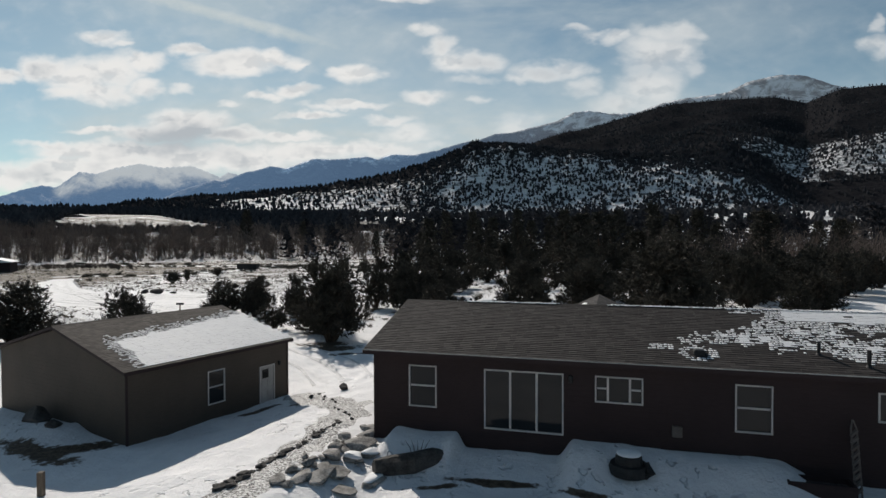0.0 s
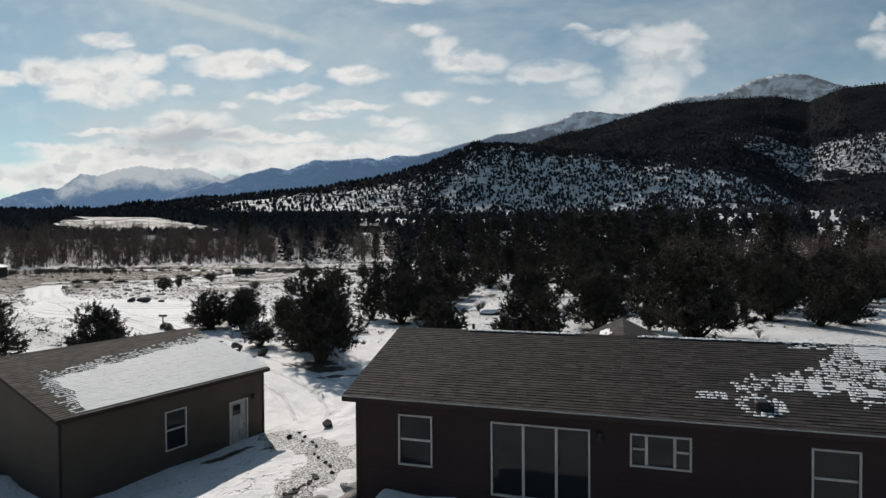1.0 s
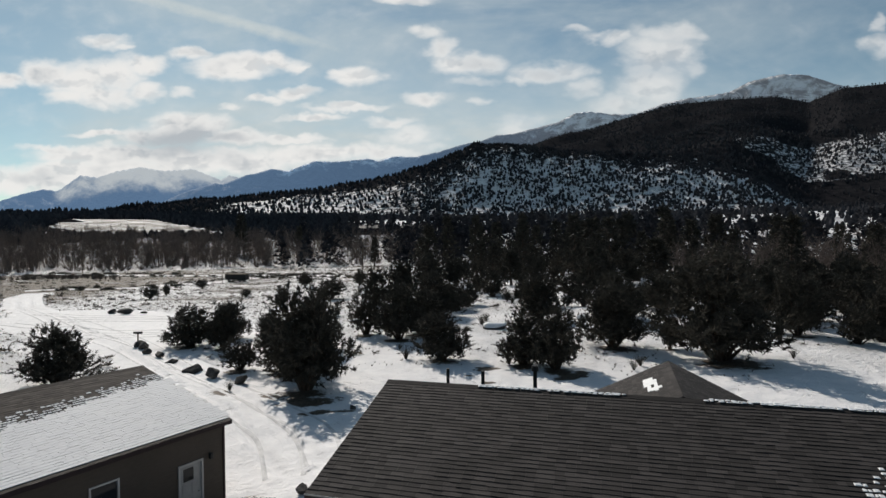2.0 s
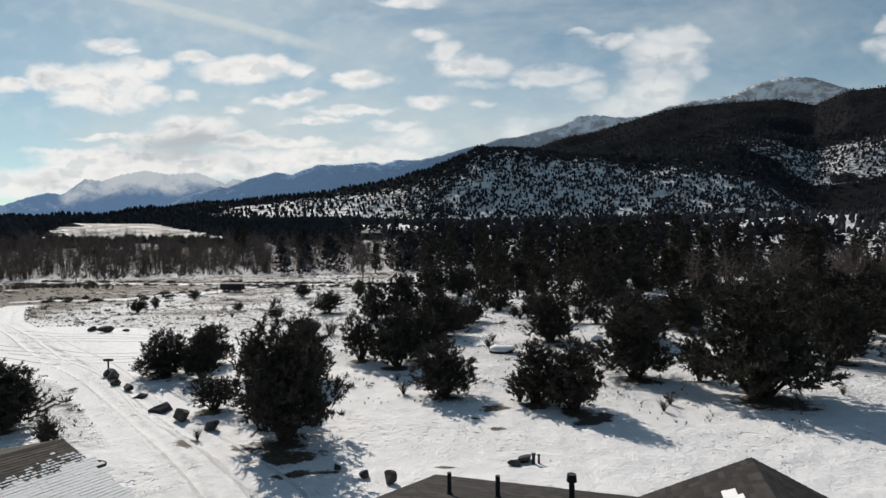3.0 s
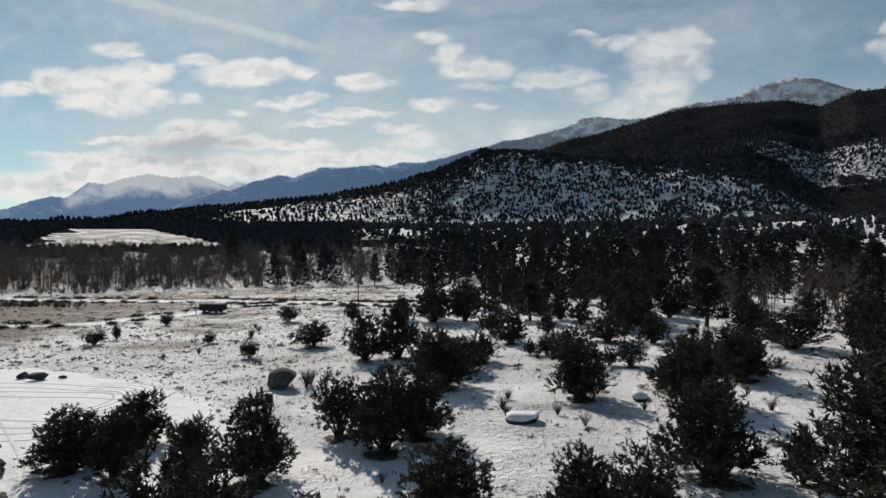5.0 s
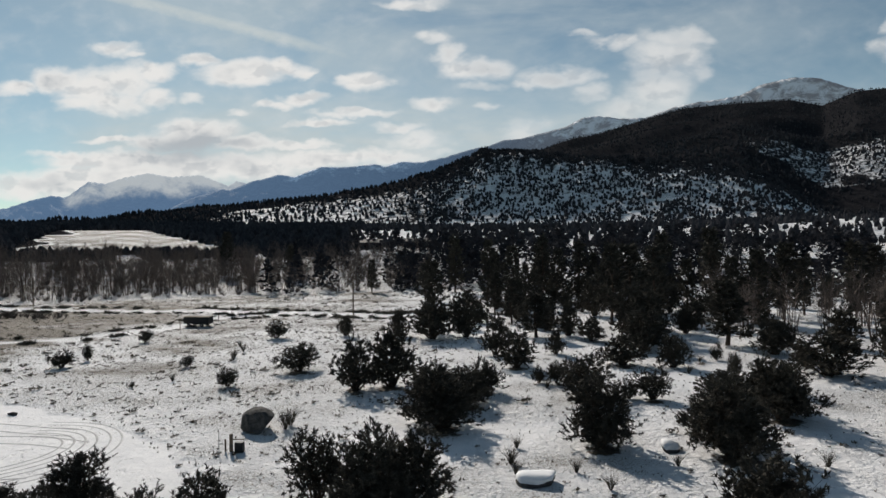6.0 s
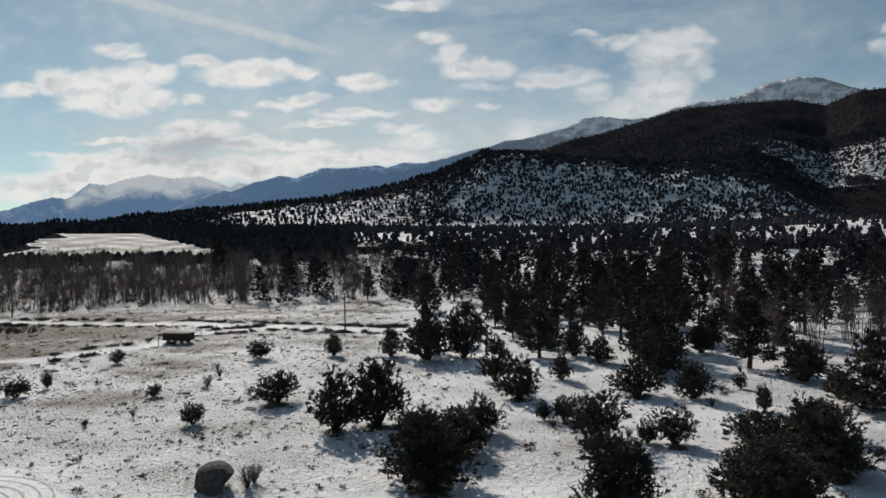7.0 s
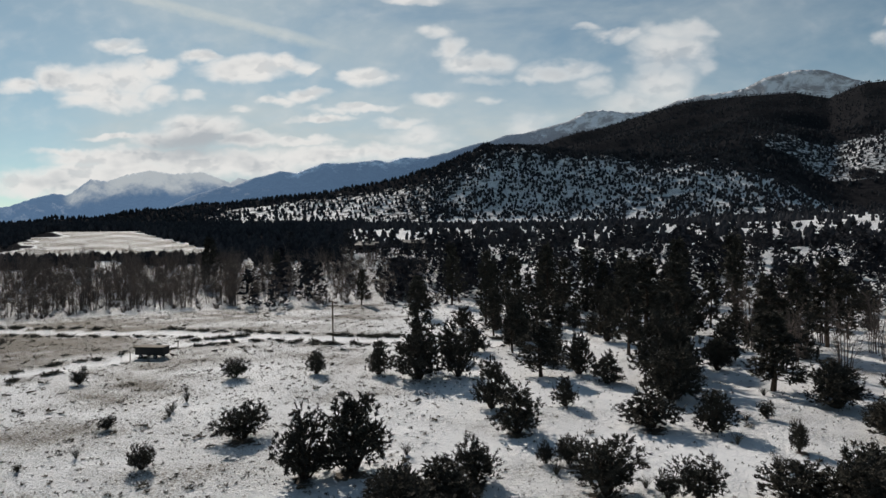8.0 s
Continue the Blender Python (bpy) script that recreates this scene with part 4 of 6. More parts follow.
def scatter(n, rng, az, rad, keep):
    """Places by bearing and range that pass the test."""
    a, r = rng.uniform(*az, n), np.sqrt(rng.uniform(rad[0] ** 2, rad[1] ** 2, n))
    ar = np.radians(a)
    x = r * (np.cos(ar) * AHEAD.x + np.sin(ar) * RIGHT.x)
    y = r * (np.cos(ar) * AHEAD.y + np.sin(ar) * RIGHT.y)
    ok = rng.uniform(0, 1, n) < keep(a, r, x, y)
    x, y = x[ok], y[ok]
    return np.stack([x, y, ground_height(x, y) - 0.3], 1)


rng = np.random.RandomState(17)
# the middle woods: single pines, then joined woods
mid = scatter(900, rng, (-6, 42), (100, 190), lambda a, r, x, y: step(x, -42, -22) * (0.15 + 0.6 * (wave(x, y, 26, 41) > 0.05)) * (0.15 + 0.85 * step(r, 100, 135)) * np.where(a > 20, 0.5, np.where(a < 9, 1.5, 1.0)))
picked = []
for p in mid:
    if len(picked) >= 122:
        break
    if all(math.hypot(p[0] - t[0], p[1] - t[1]) > 4.0 for t in TREES) and all((p[0] - q[0]) ** 2 + (p[1] - q[1]) ** 2 > 14 for q in picked):
        picked.append(p)
        tall = rng.uniform() < 0.35
        hgt = rng.uniform(8, 15) if tall else rng.uniform(3.0, 6.5)
        plant(LIGHT["t" if tall else "p"], p[0], p[1], hgt, hgt * (rng.uniform(0.50, 0.66) if tall else rng.uniform(0.9, 1.15)), rng)


side = scatter(420, rng, (34, 44), (84, 112), lambda a, r, x, y: 0.7 + 0 * a)
for p in side:
    if len(picked) >= 132:
        break
    if all(math.hypot(p[0] - t[0], p[1] - t[1]) > 3.6 for t in TREES) and all((p[0] - q[0]) ** 2 + (p[1] - q[1]) ** 2 > 20 for q in picked):
        picked.append(p)
        hgt = rng.uniform(3.6, 6.8)
        plant(MEDIUM, p[0], p[1], hgt, hgt * rng.uniform(0.85, 1.1), rng)


wing = scatter(300, rng, (35, 46), (52, 98), lambda a, r, x, y: 0.7 + 0 * a)
for p in wing:
    if len(picked) >= 150:
        break
    if all(math.hypot(p[0] - t[0], p[1] - t[1]) > 3.6 for t in TREES) and all((p[0] - q[0]) ** 2 + (p[1] - q[1]) ** 2 > 20 for q in picked):
        picked.append(p)
        hgt = rng.uniform(3.6, 6.4)
        plant(MEDIUM, p[0], p[1], hgt, hgt * rng.uniform(0.85, 1.1), rng)


for spare in [m for group in (FULL, LIGHT, {"m": MEDIUM}) for models in group.values() for m in models if m.name not in USED]:
    for ob in (*spare.children, spare):
        bpy.data.objects.remove(ob)


def bare_shape(seed, stems, twigs, spread, twig, thick):
    """A leafless crown about one metre high: forked stems and a haze of fine twigs, as triangles."""
    rng = np.random.RandomState(seed)
    verts, faces = [], []

    def blade(a, b, w0, w1):
        a, b = np.array(a), np.array(b)
        side = np.cross(b - a, rng.normal(0, 1, 3))
        side /= np.linalg.norm(side) + 1e-9
        k = len(verts)
        verts.extend([tuple(a + side * w0), tuple(a - side * w0), tuple(b - side * w1), tuple(b + side * w1)])
        faces.append((k, k + 1, k + 2, k + 3))

    for s in range(stems):
        ang, out = rng.uniform(0, 6.28), rng.uniform(0.05, spread)
        top = np.array([math.cos(ang) * out, math.sin(ang) * out, rng.uniform(0.7, 1.0)])
        root = np.array([math.cos(ang) * 0.06, math.sin(ang) * 0.06, -0.02])
        knee = root * 0.5 + top * 0.5 - np.array([math.cos(ang), math.sin(ang), 0]) * out * 0.2
        for turn in range(2):
            blade(root, knee, thick, thick * 0.7)
            blade(knee, top, thick * 0.7, thick * 0.2)
        for q in range(twigs):
            f = rng.uniform(0.25, 1.0)
            at = root + (knee - root) * f * 2 if f < 0.5 else knee + (top - knee) * (f - 0.5) * 2
            way = np.array([math.cos(ang) * 0.5, math.sin(ang) * 0.5, 0.55]) + rng.normal(0, 0.6, 3)
            way /= np.linalg.norm(way)
            blade(at, at + way * twig * rng.uniform(0.5, 1.2), thick * 0.34, thick * 0.12)
    return np.array(verts), np.array(faces)


def joined(name, shapes, spots, heights, widths, rng, mat, label, category, parent=None):
    """Many small plants as one mesh."""
    vs, fs, count = [], [], 0
    for p, h, w in zip(spots, heights, widths):
        v, f = shapes[rng.randint(len(shapes))]
        a = rng.uniform(0, 6.28)
        c, d = math.cos(a) * w, math.sin(a) * w
        vs.append(np.stack([p[0] + v[:, 0] * c - v[:, 1] * d, p[1] + v[:, 0] * d + v[:, 1] * c, p[2] + v[:, 2] * h], 1))
        fs.append(f + count)
        count += len(v)
    ob = raw(name, np.concatenate(vs).tolist(), np.concatenate(fs).tolist(), mat)
    return tagged(ob, label, category, kind="stuff")


COTTON = [bare_shape(200 + k, 6, 22, 0.36, 0.24, 0.009) for k in range(4)]
rng = np.random.RandomState(23)
c1 = scatter(1450, rng, (-46, -1), (196, 284), lambda a, r, x, y: (0.35 + 0.45 * (wave(x, y, 24, 51) > -0.1)) * np.where(a > -12, 0.55, 1.0))
hc = rng.uniform(5.5, 10.5, len(c1))
joined("cottonwood_grove", COTTON, c1, hc, hc * rng.uniform(0.8, 1.1, len(c1)), rng, M_TWIG, "grove of leafless brown cottonwoods along the creek", "trees")
u1 = scatter(1700, rng, (-46, 3), (192, 292), lambda a, r, x, y: 0.75 * (wave(x, y, 18, 52) > -0.4))
hu = rng.uniform(0.8, 2.6, len(u1))
joined("creek_willows", [bare_shape(260 + k, 9, 4, 0.7, 0.5, 0.036) for k in range(3)], u1, hu, hu * 1.4, rng, M_TWIG, "thicket of leafless brown willows along the creek", "thicket")
c2 = scatter(190, rng, (23, 44), (112, 175), lambda a, r, x, y: 0.6 * (wave(x, y, 30, 53) > -0.2))
hc = rng.uniform(6, 11, len(c2))
joined("bare_grove", COTTON, c2, hc, hc * rng.uniform(0.8, 1.1, len(c2)), rng, M_TWIG, "grove of leafless grey trees among pines", "trees")

w1 = scatter(3600, rng, (-14, 45), (330, 640), lambda a, r, x, y: 0.74 * (wave(x * 0.35 + y * 0.1, y - 0.3 * x, 42, 42) > np.where((a > 29) & (r > 400), 0.15, -0.25)))
far_trees("valley_woods", w1, rng.uniform(3, 7.5, len(w1)), rng, M_FARTREE, "dark conifers dotted over the snowy valley floor", 6, 0.6)
def rough_tree(seed, blades, slim):
    """A far conifer: coarse leaves in an uneven cone, one metre high."""
    rng = np.random.RandomState(seed)
    f = rng.uniform(0, 1, blades) ** 0.8
    a, r = rng.uniform(0, 6.28, blades), slim * 0.5 * (1 - f) ** 0.7 * (0.5 + 0.5 * np.minimum(f * 5, 1)) * rng.uniform(0.25, 1.05, blades)
    c = np.stack([r * np.cos(a), r * np.sin(a), 0.06 + 0.88 * f], 1)
    return tufts(c, np.stack([np.cos(a), np.sin(a), 0.35 + 0 * a], 1), 0.15, 1, rng, 0.7)


ROUGH = [rough_tree(700 + k, 80, w) for k, w in enumerate((0.45, 0.6, 0.8, 0.95))]
w8 = scatter(1900, rng, (-16, 45), (182, 335), lambda a, r, x, y: 0.74 * (wave(x, y, 40, 45) > -0.25) * np.where(a < -4, 0.4, 1.0))
h8 = np.where(rng.uniform(0, 1, len(w8)) < 0.3, rng.uniform(8, 14, len(w8)), rng.uniform(3, 7, len(w8)))
joined("near_valley_woods", ROUGH, w8, h8, h8, rng, M_FARTREE, "dark pines and junipers thick on the snowy valley floor", "woods")
w4 = scatter(900, rng, (-48, -9), (290, 318), lambda a, r, x, y: 0.9 * (wave(x, y, 40, 43) > -0.75))
far_trees("creek_woods", w4, rng.uniform(2.5, 5, len(w4)), rng, M_FARTREE, "dark line of conifers below a white field", 6, 0.75)
w9 = scatter(4200, rng, (-50, -9), (322, 600), lambda a, r, x, y: 0.75 * ((a < -36 + 3 * step(r, 330, 540)) | (a > -19.5 - 7 * step(r, 330, 540)) | (r > 565)) * (wave(x, y, 30, 46) > -0.7))
far_trees("bench_edge_woods", w9, rng.uniform(3, 7, len(w9)), rng, M_FARTREE, "dark conifers round a white field", 5, 0.7)
w5 = scatter(500, rng, (-50, -36), (280, 420), lambda a, r, x, y: 0.9 + 0 * a)
far_trees("edge_woods", w5, rng.uniform(5, 11, len(w5)), rng, M_FARTREE, "dark clump of conifers beside a white field", 6, 0.75)
w6 = scatter(1500, rng, (-50, -8), (590, 700), lambda a, r, x, y: 0.9 + 0 * a)
far_trees("bench_woods", w6, rng.uniform(5, 10, len(w6)), rng, M_FARTREE, "dark conifers above a white field", 5, 0.7)
w2 = scatter(11500, rng, (-45, 45), (600, 1180), lambda a, r, x, y: np.where(a < -4, 0.8, np.where(r > 1090, 1.0, np.where(r < 830, 0.16, 0.9))) * ~((a > -1) & (a < 22) & (r > 818) & (r < 856)))
far_trees("hillside_woods", w2, rng.uniform(3.5, 7.5, len(w2)), rng, M_FARTREE, "dark pines dotted over a snowy hillside", 5, 0.62)
w7 = scatter(5200, rng, (-2, 31), (820, 1100), lambda a, r, x, y: 0.9 * (wave(x, y, 60, 44) > -0.5) * ~((a < 22) & (r < 856)))
far_trees("bluff_woods", w7, rng.uniform(2.8, 6, len(w7)), rng, M_FARTREE, "small dark pines dotted over a snowy bluff", 5, 0.8)
w3 = scatter(8000, rng, (-8, 45), (1180, 2560), lambda a, r, x, y: np.where((r > 1400) & (r < 1860), interp(a, [(18, 1.0), (22, 0.6), (29, 0.5), (32, 0.42), (50, 0.42)]), 1.0))
far_trees("mountain_woods", w3, rng.uniform(4.5, 8.5, len(w3)), rng, M_FARTREE, "dark forest on the far mountain slope", 4, 0.6)

w10 = scatter(2400, rng, (19, 45), (1420, 1860), lambda a, r, x, y: 0.95 * (wave(x, y, 45, 47) > -0.7))
far_trees("sunny_slope_woods", w10, rng.uniform(5, 10, len(w10)), rng, M_FARTREE, "dark pines dotted over a sunlit snowy slope", 4, 0.7)

# ---- shrubs and grass ----
SAGE = [bare_shape(300 + k, 46, 7, 0.85, 0.30, 0.015) for k in range(4)]
SHRUBS = [(-7.3, 48.6, 1.3), (7.1, 31.4, 1.1), (-50.5, 80.6, 1.6), (-48.3, 75.5, 1.7), (-47.5, 64, 1.3), (-20.6, 71.9, 1.5), (-8.1, 71, 1.5), (-49.4, 60.4, 1.1),
          (-8.1, 53.5, 1.3), (11.8, 55.2, 1.5), (-1.5, 47.8, 1.4), (-26.4, 52.6, 2.2), (-3.65, 49.9, 1.3), (-1.7, 70.4, 1.3), (8, 88.7, 1.4), (8.2, 76.5, 2), (18.7, 38.4, 1.1),
          (-9.5, 31, 1.4), (2.6, 52.6, 1.2), (-17, 19.8, 0.9), (-29, 33.6, 1.2), (-7.9, 50.3, 1.7), (-26.5, 53.5, 2), (-11.4, 34.7, 0.9), (-53.6, 84.1, 1.4),
          (-49.3, 77.1, 1.6), (6.1, 81.7, 1.5), (11.5, 98.7, 1.3), (-1.6, 31.3, 1.5), (7.6, 33.2, 1.2)]
rng = np.random.RandomState(29)
for k, (x, y, size) in enumerate(SHRUBS):
    v, f = SAGE[k % 4]
    ob = raw("sagebrush", (v * np.array([size * 0.66, size * 0.66, size * 0.7])).tolist(), f.tolist(), M_SAGE)
    ob.matrix_world = pose(x, y, float(ground_height(x, y)) - 0.02, 0, 0, rng.uniform(0, 360))
    tagged(ob, "dry grey-brown sagebrush poking through snow", "shrub", "sagebrush on the flat")


def off_road(x, y):
    """Not on the drive, the lanes or the flat where cars turn."""
    return (1 - np.maximum(np.maximum(drive(x, y)[0], along(x, y, LANE, 2.2)[0]), along(x, y, SIDE_LANE, 1.6)[0])) * (np.hypot((x + 45) / 22, (y - 41 + 0.25 * (x + 45)) / 9.5) > 1) > 0.6


t1 = np.stack([rng.uniform(-146, -112, 120), rng.uniform(-1.8, 1.8, 120), np.zeros(120)], 1)
t1[:, 1] += 101.0 + 0.25 * (t1[:, 0] + 128)
t1[:, 2] = ground_height(t1[:, 0], t1[:, 1])
ht = rng.uniform(0.7, 1.4, len(t1))
joined("meadow_thicket", [bare_shape(280 + k, 9, 4, 0.7, 0.5, 0.036) for k in range(3)], t1, ht, ht * 1.2, rng, M_TWIG, "row of leafless grey brush across the meadow", "thicket")
b1 = scatter(60000, rng, (-46, 44), (34, 190), lambda a, r, x, y: off_road(x, y) * (0.09 + 0.10 * (wave(x, y, 9, 55) > 0.2)) * np.where(x < -20, 1.7, 0.5) * (np.abs(a) < 43))
hs = rng.uniform(0.07, 0.28, len(b1)) * (1 + 1.4 * (rng.uniform(0, 1, len(b1)) > 0.92))
def mound(seed, blades, width):
    """A low rounded bush of short leaves, one metre high and wide."""
    rng = np.random.RandomState(seed)
    c = rng.normal(0, 0.24, (blades, 3)) * np.array([1, 1, 0.8])
    c[:, 2] = np.abs(c[:, 2]) + 0.12
    return tufts(c, c * np.array([1.5, 1.5, 1.0]) + np.array([0, 0, 0.6]), 0.42, 1, rng, width)


LOW = [mound(320 + k, 34, 0.5) for k in range(4)]
# bushes strung along both sides of the lanes
row = []
for line, spread, count in ((LANE, 5.5, 210), (SIDE_LANE, 4.0, 60)):
    for k in range(count):
        p = rng.randint(len(line) - 1)
        f, off = rng.uniform(0, 1), rng.choice((-1, 1)) * rng.uniform(2.8, spread)
        (ax, ay), (bx, by) = line[p], line[p + 1]
        gone = math.hypot(bx - ax, by - ay)
        x, y = ax + (bx - ax) * f - (by - ay) / gone * off, ay + (by - ay) * f + (bx - ax) / gone * off
        row.append((x, y, float(ground_height(x, y)) - 0.03))
hb = rng.uniform(0.35, 1.0, len(row))
joined("lane_brush", [mound(330 + k, 90, 0.4) for k in range(4)], row, hb, hb * rng.uniform(1.3, 2.2, len(row)), rng, M_SAGE, "dark sagebrush strung along the snowy lanes", "brush")
joined("dry_brush", LOW, b1 + np.array([0, 0, 0.3]), hs, hs * rng.uniform(1.2, 1.9, len(b1)), rng, M_BRUSH, "scattered dry brush and weeds in the snow", "brush")
g1 = scatter(22000, rng, (-44, 42), (30, 110), lambda a, r, x, y: off_road(x, y) * np.where(x < -22, 0.5, 0.4) * (wave(x, y, 6, 56) > np.where(x < -22, -0.3, 0.0)))
TUFT = [bare_shape(340 + k, 5, 0, 0.5, 0.4, 0.06) for k in range(3)]
hs = rng.uniform(0.07, 0.24, len(g1))
joined("dry_grass", TUFT, g1 + np.array([0, 0, 0.3]), hs, hs * 1.4, rng, M_BRUSH, "short dry grass stubble standing through thin snow", "grass")

# ---- rocks ----
def boulder(x, y, sx, sy, sz, seed, label="weathered granite boulder resting in snow", snow=0.0, sink=0.25, group="boulders", mat=M_ROCK):
    rng = np.random.RandomState(seed)
    bm = bmesh.new()
    bmesh.ops.create_icosphere(bm, subdivisions=3, radius=1.0)
    cuts = [Vector(rng.normal(0, 1, 3)).normalized() for _ in range(14)]
    keep = [rng.uniform(0.42, 0.80) for _ in cuts]
    for v in bm.verts:
        for c, k in zip(cuts, keep):
            over = v.co.dot(c) - k
            if over > 0:
                v.co -= c * over * 0.97
        v.co += v.co.normalized() * 0.07 * noise.noise(v.co * 2.3 + Vector((seed, 0, 0)))
        v.co = Vector((v.co.x * sx / 2, v.co.y * sy / 2, v.co.z * sz / 2))
    rock = part("boulder", bm, mat, None, label)
    z = float(ground_height(x, y))
    rock.matrix_world = pose(x, y, z + sz * (0.5 - sink), 0, 0, rng.uniform(0, 360))
    tagged(rock, "", "boulder", group)
    if snow:
        bm = bmesh.new()
        bm.from_mesh(rock.data)
        for v in bm.verts:
            f = float(step(v.co.z / sz, 0.02, 0.22))
            v.co = v.co * (0.88 + 0.16 * f) + Vector((0, 0, 0.16 * snow * sz * f))
        part("snow_cap", bm, M_SNOW, rock, "rounded cap of snow", True)
    return rock


STONES = [(-20.3, 22.4, 1.7, 1.1, 0.95), (-17.1, 21.0, 1.2, 1.0, 1.0), (-26.7, 26.0, 1.2, 0.8, 0.6), (-29.1, 27.3, 1.6, 1.0, 0.8), (-31.0, 28.2, 1.1, 0.8, 0.6),
          (-32.8, 29.6, 1.3, 1.0, 0.9), (-33.9, 30.5, 1.4, 1.0, 0.9), (-22.9, 23.7, 1.6, 1.1, 0.9), (-19.2, 14.5, 0.9, 0.8, 0.8), (-18.5, 14.9, 1.0, 0.8, 0.75), (-18.1, 14.1, 0.9, 0.8, 0.75), (-19.0, 13.6, 0.8, 0.7, 0.6)]
SLABS = [(-55.7, 48.7, 1.2, 1.0, 0.9), (-53.4, 48.5, 2.0, 1.2, 1.1), (-51.6, 49.7, 1.3, 0.8, 0.5), (-6.07, 17.06, 0.6, 0.55, 0.6), (-4.74, 16.7, 0.8, 0.7, 0.75), (-7.84, 18.0, 0.75, 0.5, 0.35),
         (-28.3, 51.8, 3.8, 2.8, 2.3), (-4.55, 6.9, 0.55, 0.5, 0.5), (-3.3, 8.3, 0.7, 0.55, 0.5), (-2.7, 9.0, 0.5, 0.3, 0.25), (-5.6, 5.6, 0.5, 0.3, 0.25)]
for k, (x, y, sx, sy, sz) in enumerate(STONES + SLABS):
    boulder(x, y, sx, sy, sz, 400 + k)
boulder(2.4, 55.6, 2.3, 1.8, 0.9, 451, "granite boulder with a cap of snow", 1.0, 0.42)
boulder(-5.65, 47.5, 3.0, 2.4, 0.95, 452, "granite boulder under a thick cap of snow", 1.4, 0.42)
boulder(0.25, 21.3, 1.5, 0.8, 0.55, 453)
boulder(-0.1, 20.7, 0.8, 0.6, 0.4, 454)
# border stones and rockery beside the house
ROCKERY = [(-0.4, 0.8, 0.7, 0.6, 0.5), (-0.13, -0.9, 0.9, 0.7, 0.55), (0.0, -1.85, 0.9, 0.7, 0.6), (0.05, -3.0, 0.8, 0.6, 0.5), (-0.27, -3.4, 1.0, 0.7, 0.55), (-0.75, -3.7, 0.8, 0.6, 0.4),
           (-0.65, -2.1, 0.8, 0.55, 0.45), (1.06, -2.7, 0.8, 0.55, 0.35), (-1.0, -0.3, 0.6, 0.5, 0.35), (-0.3, -0.05, 0.8, 0.6, 0.45), (-0.55, -2.8, 0.7, 0.5, 0.4), (-0.9, -1.3, 0.5, 0.45, 0.35),
           (0.45, -1.3, 0.6, 0.5, 0.4), (-1.2, -4.3, 0.7, 0.5, 0.4), (0.5, -3.7, 0.7, 0.5, 0.3), (-0.45, -1.5, 0.45, 0.4, 0.3), (-1.15, -2.5, 0.4, 0.35, 0.25), (-1.3, -3.3, 0.45, 0.4, 0.25)]
for k, (x, y, sx, sy, sz) in enumerate(ROCKERY):
    boulder(x, y, sx * 1.55, sy * 1.35, sz * 0.85, 470 + k, "pale lichened rockery stone with snow beside the gravel path", 0.25 if k % 5 == 2 else 0.0, 0.32, "rockery stones", M_PALEROCK)
rng = np.random.RandomState(37)
for k in range(16):
    f = rng.uniform(0, 1)
    s = rng.uniform(0.18, 0.46)
    boulder(-0.55 - 0.5 * f + rng.normal(0, 0.42), 1.0 - 5.6 * f, s * 1.3, s, s * 0.75, 600 + k, "small pale rockery stone beside the gravel path", 0.0, 0.25, "rockery stones", M_PALEROCK)
for k in range(58):
    f = (k + rng.uniform(-0.4, 0.4)) / 57
    x, y = -2.0 - 0.75 * f + rng.normal(0, 0.07), 1.4 - 6.6 * f
    s = rng.uniform(0.08, 0.24) * (1.0 + 0.5 * f)
    boulder(x, y, s * 1.5, s * 1.2, s * 0.55, 500 + k, "small dark stone edging the gravel path", 0.0, 0.2, "path edging stones")
for k in range(10):
    f = k / 9
    boulder(-1.75 - 3.6 * f + rng.normal(0, 0.1), 1.8 + 4.2 * f + rng.normal(0, 0.15), rng.uniform(0.15, 0.3), 0.2, 0.12, 570 + k, "small dark stone edging the gravel path", 0.0, 0.2, "path edging stones")


# ---- small things ----
def on_ground(x, y, rz=0.0, lift=0.0):
    return pose(x, y, float(ground_height(x, y)) + lift, 0, 0, rz)


def power_pole(x, y, height):
    p = thing("utility_pole", on_ground(x, y, 20), "weathered wooden utility pole with a crossarm", "pole", "poles along the lane")
    part("pole", tube(bmesh.new(), [(0, 0, -0.3), (0, 0, height * 0.5), (0.03, 0, height)], [0.17, 0.15, 0.12], 9), M_WOOD, p)
    part("crossarm", boxes((-1.0, 1.0, -0.06, 0.06, height - 0.9, height - 0.76)), M_WOOD, p)
    for dx in (-0.9, -0.35, 0.35, 0.9):
        part("insulator", tube(bmesh.new(), [(dx, 0, height - 0.76), (dx, 0, height - 0.58)], [0.05, 0.04], 7), M_METAL, p)


for x, y, hgt in ((-53.0, 120.0, 7.2), (-141.4, 121.8, 7.0)):
    power_pole(x, y, hgt)


